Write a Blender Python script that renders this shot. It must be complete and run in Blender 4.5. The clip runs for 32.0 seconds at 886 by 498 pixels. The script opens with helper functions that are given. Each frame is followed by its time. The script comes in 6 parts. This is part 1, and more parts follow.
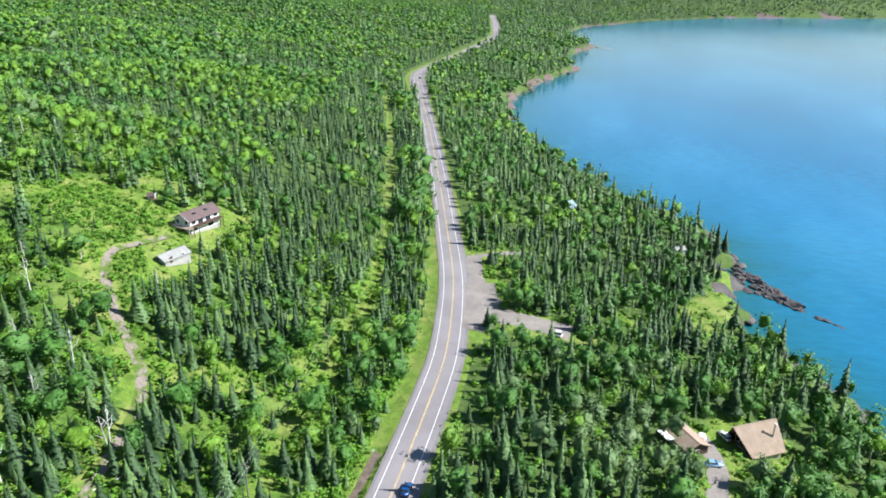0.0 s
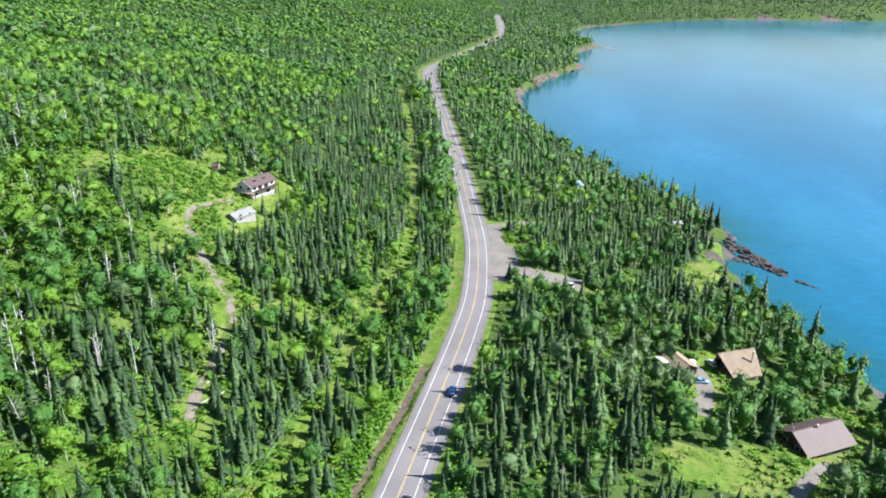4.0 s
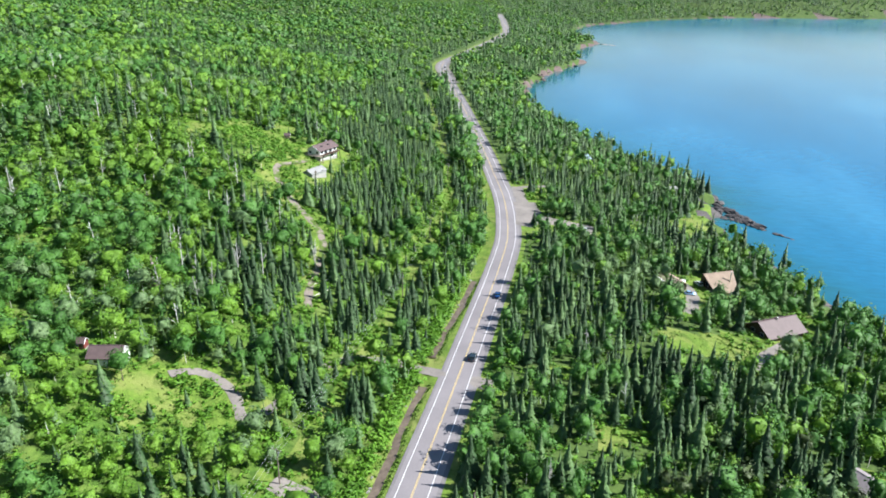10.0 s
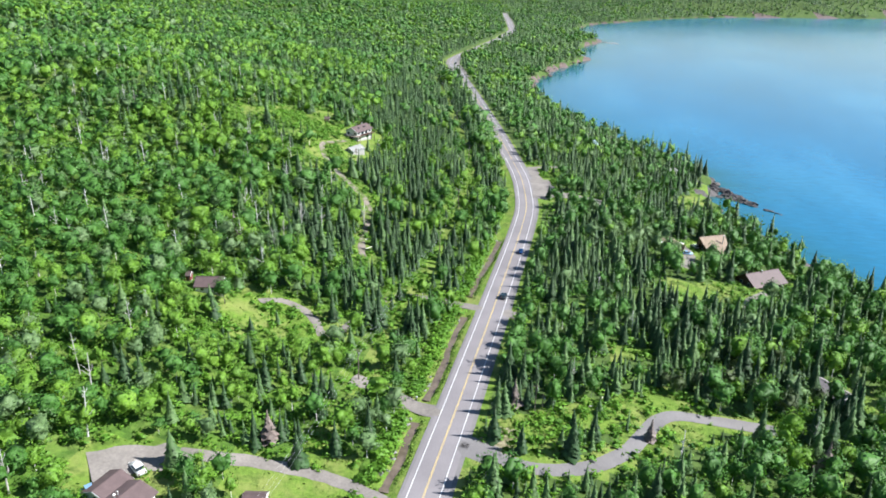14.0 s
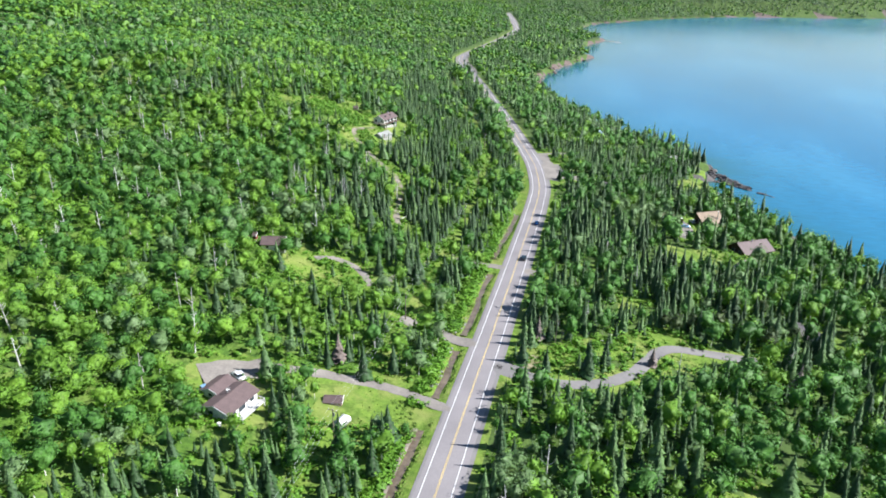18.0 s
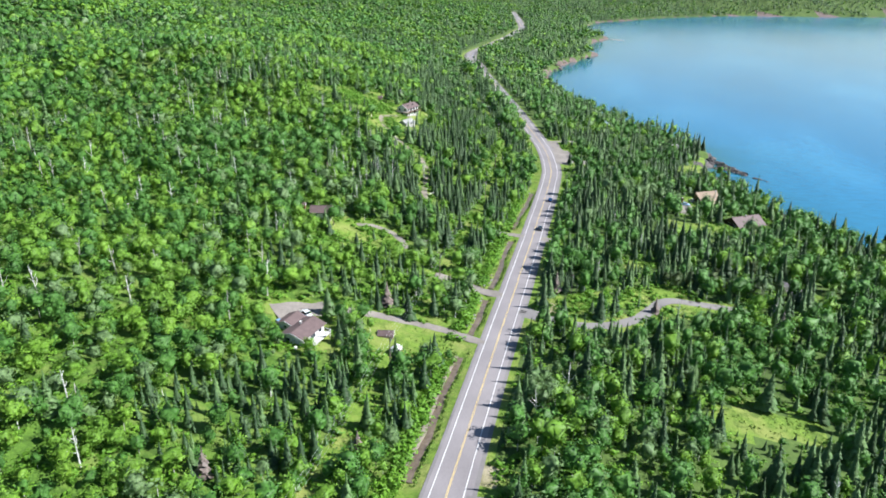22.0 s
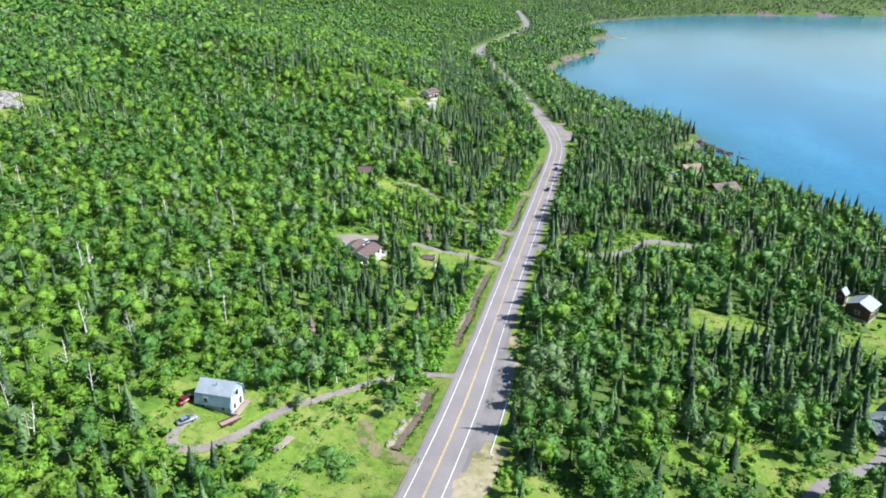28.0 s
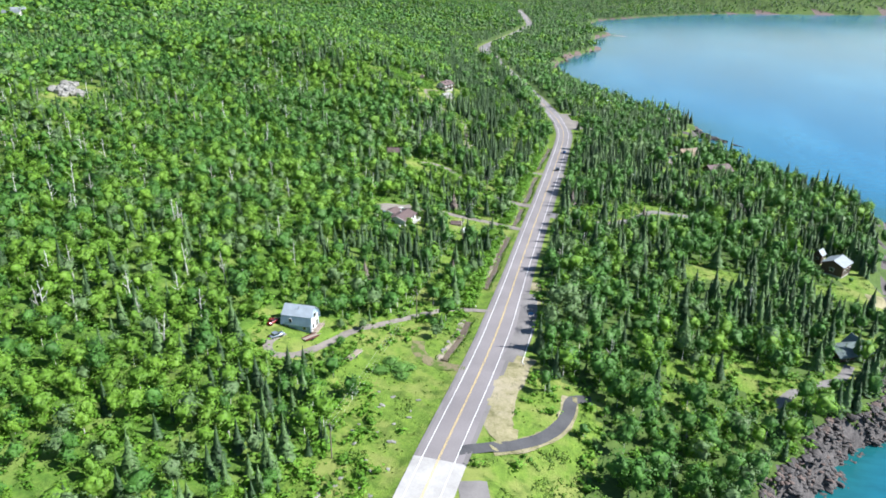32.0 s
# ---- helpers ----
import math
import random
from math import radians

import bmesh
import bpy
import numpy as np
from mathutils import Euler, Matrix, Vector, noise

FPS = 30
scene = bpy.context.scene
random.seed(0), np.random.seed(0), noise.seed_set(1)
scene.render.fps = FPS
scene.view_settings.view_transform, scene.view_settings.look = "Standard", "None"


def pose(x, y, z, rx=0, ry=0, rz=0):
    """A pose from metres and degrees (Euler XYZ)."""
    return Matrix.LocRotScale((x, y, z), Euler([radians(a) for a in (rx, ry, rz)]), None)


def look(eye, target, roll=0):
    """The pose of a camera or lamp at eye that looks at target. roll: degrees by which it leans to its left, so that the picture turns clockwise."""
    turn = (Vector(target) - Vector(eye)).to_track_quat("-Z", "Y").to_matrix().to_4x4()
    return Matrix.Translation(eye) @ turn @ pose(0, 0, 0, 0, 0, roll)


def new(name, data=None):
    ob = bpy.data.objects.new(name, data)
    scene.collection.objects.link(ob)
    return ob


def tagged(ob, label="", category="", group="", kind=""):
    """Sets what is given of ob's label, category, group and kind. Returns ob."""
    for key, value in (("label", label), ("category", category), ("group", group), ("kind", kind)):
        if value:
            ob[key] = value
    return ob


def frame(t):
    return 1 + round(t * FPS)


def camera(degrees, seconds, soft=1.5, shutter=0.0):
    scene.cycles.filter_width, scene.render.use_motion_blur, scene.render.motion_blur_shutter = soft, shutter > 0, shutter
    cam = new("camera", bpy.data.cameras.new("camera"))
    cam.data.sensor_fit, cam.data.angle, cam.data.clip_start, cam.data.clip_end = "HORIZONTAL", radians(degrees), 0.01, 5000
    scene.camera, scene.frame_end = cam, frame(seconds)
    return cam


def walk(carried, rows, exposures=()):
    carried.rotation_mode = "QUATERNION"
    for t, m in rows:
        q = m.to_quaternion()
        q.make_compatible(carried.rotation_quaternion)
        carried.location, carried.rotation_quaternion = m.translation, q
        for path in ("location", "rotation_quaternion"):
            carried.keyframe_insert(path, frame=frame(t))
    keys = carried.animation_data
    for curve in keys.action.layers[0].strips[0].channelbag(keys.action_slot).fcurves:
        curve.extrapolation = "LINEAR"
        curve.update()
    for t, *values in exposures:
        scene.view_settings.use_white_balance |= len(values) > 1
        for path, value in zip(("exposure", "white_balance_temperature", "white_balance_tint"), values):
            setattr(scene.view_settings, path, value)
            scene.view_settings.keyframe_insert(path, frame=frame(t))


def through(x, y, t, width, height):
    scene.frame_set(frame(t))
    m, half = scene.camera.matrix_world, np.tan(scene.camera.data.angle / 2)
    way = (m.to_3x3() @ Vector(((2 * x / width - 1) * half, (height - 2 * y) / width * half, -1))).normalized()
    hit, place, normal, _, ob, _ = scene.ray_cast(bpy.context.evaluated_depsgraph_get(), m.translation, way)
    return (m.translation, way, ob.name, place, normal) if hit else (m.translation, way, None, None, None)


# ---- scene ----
cam = camera(66.0, 32.0, 1.75)
PATH = [
    (0, (44.409, 9.33, 125.753), (43.937, 11.129, 125.015), 0.6),
    (1, (43.958, -0.583, 125.697), (43.489, 1.215, 124.959), 0.7),
    (2, (43.792, -10.444, 125.647), (43.324, -8.645, 124.91), 0.9),
    (3, (43.858, -20.363, 125.573), (43.388, -18.564, 124.836), 0.9),
    (3.5, (43.942, -25.4, 125.549), (43.47, -23.602, 124.812), 1.0),
    (5.5, (44.107, -46.009, 125.395), (43.633, -44.211, 124.658), 1.0),
    (6, (44.052, -51.228, 125.34), (43.579, -49.429, 124.603), 1.1),
    (7, (43.846, -61.622, 125.269), (43.374, -59.823, 124.533), 1.0),
    (8, (43.694, -72.012, 125.189), (43.222, -70.213, 124.453), 0.9),
    (9, (43.571, -82.372, 125.1), (43.098, -80.573, 124.364), 0.9),
    (10, (43.435, -92.933, 124.985), (42.963, -91.134, 124.249), 0.8),
    (11, (43.296, -103.608, 124.886), (42.824, -101.809, 124.15), 0.6),
    (12, (43.111, -114.412, 124.82), (42.638, -112.614, 124.083), 0.7),
    (13, (42.837, -125.27, 124.795), (42.362, -123.472, 124.058), 0.8),
    (14, (42.379, -135.962, 124.86), (41.904, -134.165, 124.123), 0.9),
    (14.5, (42.172, -141.083, 124.899), (41.695, -139.286, 124.163), 0.8),
    (16.5, (41.59, -160.633, 125.086), (41.11, -158.837, 124.348), 0.9),
    (17, (41.567, -165.088, 125.121), (41.087, -163.292, 124.385), 0.9),
    (18, (41.712, -173.569, 125.158), (41.233, -171.773, 124.421), 0.9),
    (19, (41.726, -182.307, 125.141), (41.246, -180.511, 124.403), 0.8),
    (20, (41.347, -191.407, 125.112), (40.867, -189.611, 124.374), 0.8),
    (21, (41.05, -200.567, 125.124), (40.566, -198.772, 124.386), 0.8),
    (22, (41.098, -209.692, 125.163), (40.613, -207.898, 124.424), 0.9),
    (23, (41.483, -218.897, 125.197), (40.996, -217.104, 124.457), 1.0),
    (24, (42.061, -228.338, 125.211), (41.571, -226.545, 124.471), 0.9),
    (25, (42.991, -238.155, 125.241), (42.498, -236.363, 124.501), 1.1),
    (25.5, (43.66, -243.297, 125.242), (43.165, -241.506, 124.503), 1.0),
    (27.5, (46.525, -265.215, 125.187), (46.03, -263.425, 124.447), 1.0),
    (28, (47.01, -270.892, 125.183), (46.517, -269.1, 124.443), 0.9),
    (29, (47.562, -282.176, 125.115), (47.075, -280.383, 124.375), 0.9),
    (30, (47.512, -292.891, 125.017), (47.025, -291.098, 124.278), 0.9),
    (31, (47.109, -302.801, 124.94), (46.624, -301.007, 124.2), 0.9),
    (32, (46.564, -312.088, 124.936), (46.072, -310.296, 124.196), 0.8),
]
walk(cam, [(t, look(eye, target, roll)) for t, eye, target, roll in PATH], [(0, 1.02, 6050, 10), (32, 1.02, 6050, 10)])

# ---- light ----
SUN = Vector((0.73, 0.13, 0.67)).normalized()
sun = new("sun", bpy.data.lights.new("sun", "SUN"))
sun.data.energy, sun.data.angle, sun.data.color = 5.0, radians(0.55), (1.0, 0.955, 0.88)
sun.matrix_world = look(SUN * 400, (0, 0, 0))
world = bpy.data.worlds.new("sky")
scene.world = world
world.use_nodes = True
wn = world.node_tree.nodes
sky = wn.new("ShaderNodeTexSky")
sky.sky_type, sky.sun_disc = "NISHITA", False
sky.sun_elevation, sky.sun_rotation = math.asin(SUN.z), math.atan2(SUN.x, SUN.y)
sky.air_density, sky.dust_density, sky.ozone_density = 1.35, 0.08, 2.5
world.node_tree.links.new(sky.outputs[0], wn["Background"].inputs[0])
wn["Background"].inputs[1].default_value = 0.058


# ---- materials ----
def material(name, rough=0.8, metal=0.0, spec=0.5):
    m = bpy.data.materials.new(name)
    m.use_nodes = True
    b = m.node_tree.nodes["Principled BSDF"]
    b.inputs["Roughness"].default_value, b.inputs["Metallic"].default_value = rough, metal
    b.inputs["Specular IOR Level"].default_value = spec
    return m, m.node_tree, b


def ramp_of(tree, source, stops):
    r = tree.nodes.new("ShaderNodeValToRGB")
    e = r.color_ramp.elements
    while len(e) < len(stops):
        e.new(0.5)
    for k, (at, colour) in zip(e, stops):
        k.position, k.color = at, (*colour, 1)
    tree.links.new(source, r.inputs[0])
    return r.outputs[0]


def noise_of(tree, scale, detail=4.0, rough=0.6, stretch=None):
    c = tree.nodes.new("ShaderNodeTexCoord")
    n = tree.nodes.new("ShaderNodeTexNoise")
    n.inputs["Scale"].default_value, n.inputs["Detail"].default_value, n.inputs["Roughness"].default_value = scale, detail, rough
    if stretch:
        mp = tree.nodes.new("ShaderNodeMapping")
        mp.inputs["Scale"].default_value = stretch
        tree.links.new(c.outputs["Object"], mp.inputs[0])
        tree.links.new(mp.outputs[0], n.inputs["Vector"])
    else:
        tree.links.new(c.outputs["Object"], n.inputs["Vector"])
    return n.outputs[0]


def mix_of(tree, factor, a, b, mode="MIX"):
    n = tree.nodes.new("ShaderNodeMix")
    n.data_type, n.blend_type = "RGBA", mode
    for socket, value in ((n.inputs[0], factor), (n.inputs[6], a), (n.inputs[7], b)):
        if isinstance(value, (float, int)):
            socket.default_value = value
        elif isinstance(value, tuple):
            socket.default_value = (*value, 1)
        else:
            tree.links.new(value, socket)
    return n.outputs[2]


def bump_of(tree, bsdf, height, strength, distance=0.05):
    n = tree.nodes.new("ShaderNodeBump")
    n.inputs["Strength"].default_value, n.inputs["Distance"].default_value = strength, distance
    tree.links.new(height, n.inputs["Height"])
    tree.links.new(n.outputs[0], bsdf.inputs["Normal"])


def grainy(name, dark, light, scale=3.0, rough=0.8, coarse=0.25, bump=0.3, metal=0.0, spec=0.4, distance=0.03):
    """A surface with grain and slow stains between two colours."""
    m, t, b = material(name, rough, metal, spec)
    fine, slow = noise_of(t, scale, 6), noise_of(t, coarse, 3)
    a = ramp_of(t, fine, ((0.3, dark), (0.7, light)))
    c = ramp_of(t, slow, ((0.3, tuple(0.72 * v for v in dark)), (0.7, light)))
    t.links.new(mix_of(t, 0.5, a, c), b.inputs["Base Color"])
    if bump:
        bump_of(t, b, fine, bump, distance)
    return m


def leafy(name, dark, mid, light, through=0.3, patch=0.19):
    """Foliage: each tree and each leaf clump differs a little, and light shines through."""
    m, t, b = material(name, 0.55, 0.0, 0.35)
    g = t.nodes.new("ShaderNodeNewGeometry")
    one = ramp_of(t, g.outputs["Random Per Island"], ((0.0, tuple(0.86 * v for v in mid)), (0.5, mid), (1.0, tuple(1.16 * v for v in mid))))
    slow = ramp_of(t, noise_of(t, patch, 1.5), ((0.34, dark), (0.5, mid), (0.68, light)))
    colour = mix_of(t, 0.62, one, slow)
    fine = noise_of(t, 3.2, 5.0, 0.75)
    speck = ramp_of(t, fine, ((0.34, (0.5,) * 3), (0.52, (1,) * 3), (0.67, (1.38,) * 3)))
    colour = mix_of(t, 1.0, colour, speck, "MULTIPLY")
    t.links.new(colour, b.inputs["Base Color"])
    bump_of(t, b, fine, 0.5, 0.2)
    tl, mx = t.nodes.new("ShaderNodeBsdfTranslucent"), t.nodes.new("ShaderNodeMixShader")
    t.links.new(mix_of(t, 1.0, colour, (1.0, 1.0, 0.6), "MULTIPLY"), tl.inputs[0])
    mx.inputs[0].default_value = through
    t.links.new(b.outputs[0], mx.inputs[1])
    t.links.new(tl.outputs[0], mx.inputs[2])
    t.links.new(mx.outputs[0], t.nodes["Material Output"].inputs[0])
    return m


M = {}
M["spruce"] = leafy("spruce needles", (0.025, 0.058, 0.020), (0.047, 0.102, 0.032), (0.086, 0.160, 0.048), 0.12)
M["spruce_light"] = leafy("young spruce needles", (0.066, 0.128, 0.042), (0.112, 0.205, 0.064), (0.168, 0.275, 0.088), 0.14)
M["leaf"] = leafy("birch leaves", (0.046, 0.126, 0.022), (0.075, 0.196, 0.031), (0.114, 0.265, 0.042), 0.24)
M["leaf_light"] = leafy("aspen leaves", (0.094, 0.205, 0.022), (0.150, 0.300, 0.029), (0.220, 0.390, 0.038), 0.28)
M["leaf_grey"] = leafy("poplar leaves", (0.088, 0.160, 0.056), (0.135, 0.225, 0.082), (0.19, 0.295, 0.118), 0.24)
M["shrub"] = leafy("alder shrubs", (0.080, 0.200, 0.018), (0.135, 0.300, 0.026), (0.205, 0.395, 0.036), 0.3)
M["cedar"] = leafy("cedar sprays", (0.045, 0.075, 0.026), (0.085, 0.125, 0.042), (0.13, 0.18, 0.06), 0.2)
M["willow_bush"] = leafy("fresh willow leaves", (0.13, 0.28, 0.060), (0.19, 0.37, 0.085), (0.26, 0.45, 0.12), 0.42)
M["deadneedle"] = leafy("dead needles", (0.14, 0.11, 0.095), (0.22, 0.175, 0.155), (0.30, 0.25, 0.225), 0.1)
M["bark"] = grainy("dark bark", (0.07, 0.055, 0.045), (0.17, 0.14, 0.11), 6)
M["birchbark"] = grainy("white birch bark", (0.50, 0.485, 0.46), (0.80, 0.785, 0.76), 4)
M["deadwood"] = grainy("weathered grey wood", (0.32, 0.30, 0.28), (0.60, 0.58, 0.54), 5)
M["floor"] = grainy("forest floor", (0.036, 0.070, 0.014), (0.10, 0.165, 0.03), 0.9, 0.95, 0.06, 0.6, distance=0.25)
M["asphalt"] = grainy("worn asphalt", (0.20, 0.182, 0.188), (0.275, 0.252, 0.258), 2.5, 0.85, 0.05, 0.2, distance=0.01)
M["shoulder"] = grainy("paved shoulder", (0.16, 0.15, 0.15), (0.24, 0.225, 0.22), 2.5, 0.9, 0.12, 0.2)
M["gravel"] = grainy("packed gravel", (0.155, 0.138, 0.125), (0.30, 0.268, 0.24), 1.6, 0.95, 0.12, 0.4)
M["whiteline"] = grainy("white road paint", (0.66, 0.66, 0.66), (0.84, 0.84, 0.83), 3.0, 0.7, 0.3, 0)
M["yellowline"] = grainy("yellow road paint", (0.60, 0.44, 0.17), (0.74, 0.57, 0.25), 3.0, 0.7, 0.3, 0)
M["concrete"] = grainy("pale concrete", (0.36, 0.345, 0.335), (0.50, 0.485, 0.47), 2.0, 0.85, 0.2, 0.2)
M["newasphalt"] = grainy("dark new asphalt", (0.06, 0.06, 0.066), (0.10, 0.10, 0.105), 2.0, 0.85, 0.2, 0.2)
M["ditchwater"] = grainy("brown ditch water", (0.085, 0.066, 0.048), (0.21, 0.165, 0.125), 0.7, 0.25, 0.25, 0.1)
M["rock"] = grainy("dark basalt rock", (0.032, 0.030, 0.032), (0.14, 0.125, 0.122), 1.6, 0.85, 0.3, 0.9, distance=0.35)
M["redrock"] = grainy("reddish shore rock", (0.075, 0.058, 0.053), (0.20, 0.148, 0.132), 1.0, 0.9, 0.2, 0.8, distance=0.3)
M["stone"] = grainy("weathered grey stone", (0.17, 0.165, 0.155), (0.34, 0.33, 0.31), 1.5, 0.9, 0.3, 0.6)
M["beach"] = grainy("pale shingle beach", (0.28, 0.23, 0.20), (0.45, 0.39, 0.34), 1.5, 0.9, 0.2, 0.3)


def grass_material(name, dark, mid, light, dry):
    """Rough grass: blades, hand-sized clumps, and wide patches where it is dry, lush or sparse."""
    m, t, b = material(name, 0.9, 0, 0.2)
    fine, clump, wide, lush = noise_of(t, 1.6, 8, 0.75), noise_of(t, 0.42, 5, 0.65), noise_of(t, 0.10, 4, 0.6), noise_of(t, 0.23, 3, 0.6)
    a = ramp_of(t, fine, ((0.30, dark), (0.5, mid), (0.72, light)))
    c = ramp_of(t, clump, ((0.38, dark), (0.52, mid), (0.66, light)))
    base = mix_of(t, 0.5, a, c)
    base = mix_of(t, ramp_of(t, wide, ((0.46, (0,) * 3), (0.62, (0.75,) * 3))), base, dry)
    base = mix_of(t, ramp_of(t, lush, ((0.54, (0,) * 3), (0.66, (0.7,) * 3))), base, tuple(0.8 * v for v in dark))
    t.links.new(base, b.inputs["Base Color"])
    bump_of(t, b, mix_of(t, 0.5, fine, clump), 1.0, 0.5)
    return m


M["grass"] = grass_material("meadow grass", (0.075, 0.135, 0.02), (0.135, 0.22, 0.032), (0.20, 0.30, 0.045), (0.235, 0.26, 0.075))
M["brush"] = grass_material("low brushy growth", (0.038, 0.080, 0.014), (0.080, 0.160, 0.022), (0.150, 0.260, 0.034), (0.16, 0.22, 0.050))
M["tuft"] = leafy("tall grass", (0.08, 0.13, 0.024), (0.13, 0.20, 0.034), (0.19, 0.26, 0.05), 0.4)
M["weed"] = leafy("rank meadow weeds", (0.10, 0.19, 0.026), (0.165, 0.28, 0.038), (0.24, 0.36, 0.055), 0.35, 0.3)


def patchy(name, dark, light, scale, bare):
    """Dirt partly grown over: grass creeps in where the slow noise is low."""
    m, t, b = material(name, 0.95, 0, 0.2)
    fine, slow = noise_of(t, 1.8, 7, 0.7), noise_of(t, scale, 5, 0.65)
    soil = ramp_of(t, fine, ((0.3, dark), (0.7, light)))
    green = ramp_of(t, fine, ((0.3, (0.05, 0.09, 0.018)), (0.7, (0.14, 0.20, 0.04))))
    t.links.new(mix_of(t, ramp_of(t, slow, ((bare - 0.04, (0,) * 3), (bare + 0.04, (1,) * 3))), green, soil), b.inputs["Base Color"])
    bump_of(t, b, fine, 0.6, 0.15)
    return m


M["dirt"] = patchy("half-grown dirt track", (0.155, 0.13, 0.105), (0.32, 0.275, 0.235), 0.16, 0.48)
M["worn"] = patchy("worn grassy dirt", (0.13, 0.115, 0.06), (0.25, 0.22, 0.13), 0.3, 0.48)
M["bank"] = patchy("stony ditch bank", (0.20, 0.165, 0.135), (0.38, 0.33, 0.28), 0.3, 0.46)
M["drygrass"] = grass_material("dry verge grass", (0.17, 0.165, 0.075), (0.28, 0.255, 0.145), (0.37, 0.33, 0.215), (0.39, 0.34, 0.25))


def water_material():
    m, t, b = material("lake water", 0.12, 0, 0.55)
    slow = noise_of(t, 0.006, 4, 0.6, (1, 0.35, 1))
    deep = ramp_of(t, slow, ((0.36, (0.007, 0.126, 0.262)), (0.5, (0.012, 0.156, 0.315)), (0.62, (0.028, 0.198, 0.370))))
    shallow = t.nodes.new("ShaderNodeAttribute")
    shallow.attribute_name = "shallow"
    ripple = ramp_of(t, noise_of(t, 0.22, 6, 0.7, (0.5, 1.5, 1)), ((0.35, (0.86,) * 3), (0.65, (1.12,) * 3)))
    colour = mix_of(t, 1.0, mix_of(t, shallow.outputs["Fac"], deep, (0.013, 0.110, 0.120)), ripple, "MULTIPLY")
    t.links.new(colour, b.inputs["Base Color"])
    fine = noise_of(t, 0.5, 5, 0.6, (1, 1.6, 1))
    swell = noise_of(t, 0.045, 3, 0.5, (1, 1.8, 1))
    bump_of(t, b, mix_of(t, 0.35, fine, swell), 0.2, 0.3)
    return m


M["water"] = water_material()


# ---- mesh helpers ----
def mesh_of(name, verts, faces, mats, index=None, smooth=False, normals=None):
    """A mesh from arrays: verts (n, 3), faces (m, 3 or 4), and normals (n, 3) where a crown is to shade as one soft mass."""
    verts, faces = np.asarray(verts, np.float32), np.asarray(faces, np.int32)
    me = bpy.data.meshes.new(name)
    k = faces.shape[1]
    me.vertices.add(len(verts))
    me.vertices.foreach_set("co", verts.ravel())
    me.loops.add(faces.size)
    me.loops.foreach_set("vertex_index", faces.ravel())
    me.polygons.add(len(faces))
    me.polygons.foreach_set("loop_start", np.arange(0, faces.size, k, dtype=np.int32))
    me.polygons.foreach_set("loop_total", np.full(len(faces), k, np.int32))
    for m in mats if isinstance(mats, (list, tuple)) else [mats]:
        me.materials.append(m)
    if index is not None:
        me.polygons.foreach_set("material_index", np.asarray(index, np.int32))
    if smooth:
        me.polygons.foreach_set("use_smooth", np.ones(len(faces), bool))
    me.update(calc_edges=True)
    if normals is not None:
        me.attributes.new("custom_normal", "FLOAT_VECTOR", "POINT").data.foreach_set("vector", np.asarray(normals, np.float32).ravel())
    return me


def part(name, bm, mat, parent=None, label="", smooth=False):
    """Links a bmesh as one mesh object under a thing or under a part."""
    me = bpy.data.meshes.new(name)
    bm.to_mesh(me)
    bm.free()
    me.materials.append(mat)
    if smooth:
        for p in me.polygons:
            p.use_smooth = True
    ob = new(name, me)
    ob.parent = parent
    return tagged(ob, label) if label else ob


def thing(name, label, category, x, y, z, turn=0.0, group="", kind=""):
    ob = new(name)
    ob.matrix_world = pose(x, y, z, 0, 0, turn)
    ob.empty_display_size = 0.5
    return tagged(ob, label, category, group, kind)


def box(x0, x1, y0, y1, z0, z1, bevel=0.0, bm=None):
    bm = bm or bmesh.new()
    made = bmesh.ops.create_cube(bm, size=1.0)["verts"]
    for v in made:
        v.co = Vector((x0 + (v.co.x + 0.5) * (x1 - x0), y0 + (v.co.y + 0.5) * (y1 - y0), z0 + (v.co.z + 0.5) * (z1 - z0)))
    if bevel:
        bmesh.ops.bevel(bm, geom=list({e for v in made for e in v.link_edges}), offset=bevel, segments=2, affect="EDGES")
    return bm


def prism(outline, y0, y1, bm=None):
    """The outline in (x, z), carried along y."""
    bm = bm or bmesh.new()
    a = [bm.verts.new((x, y0, z)) for x, z in outline]
    b = [bm.verts.new((x, y1, z)) for x, z in outline]
    bm.faces.new(a)
    bm.faces.new(b[::-1])
    for i in range(len(a)):
        j = (i + 1) % len(a)
        bm.faces.new((a[j], a[i], b[i], b[j]))
    bmesh.ops.recalc_face_normals(bm, faces=bm.faces)
    return bm


def rod(p, q, r0, r1=None, sides=6, bm=None):
    bm = bm or bmesh.new()
    p, q = Vector(p), Vector(q)
    m = Matrix.Translation((p + q) / 2) @ (q - p).to_track_quat("Z", "Y").to_matrix().to_4x4()
    bmesh.ops.create_cone(bm, cap_ends=True, segments=sides, radius1=r0, radius2=r0 if r1 is None else r1, depth=(q - p).length, matrix=m)
    return bm


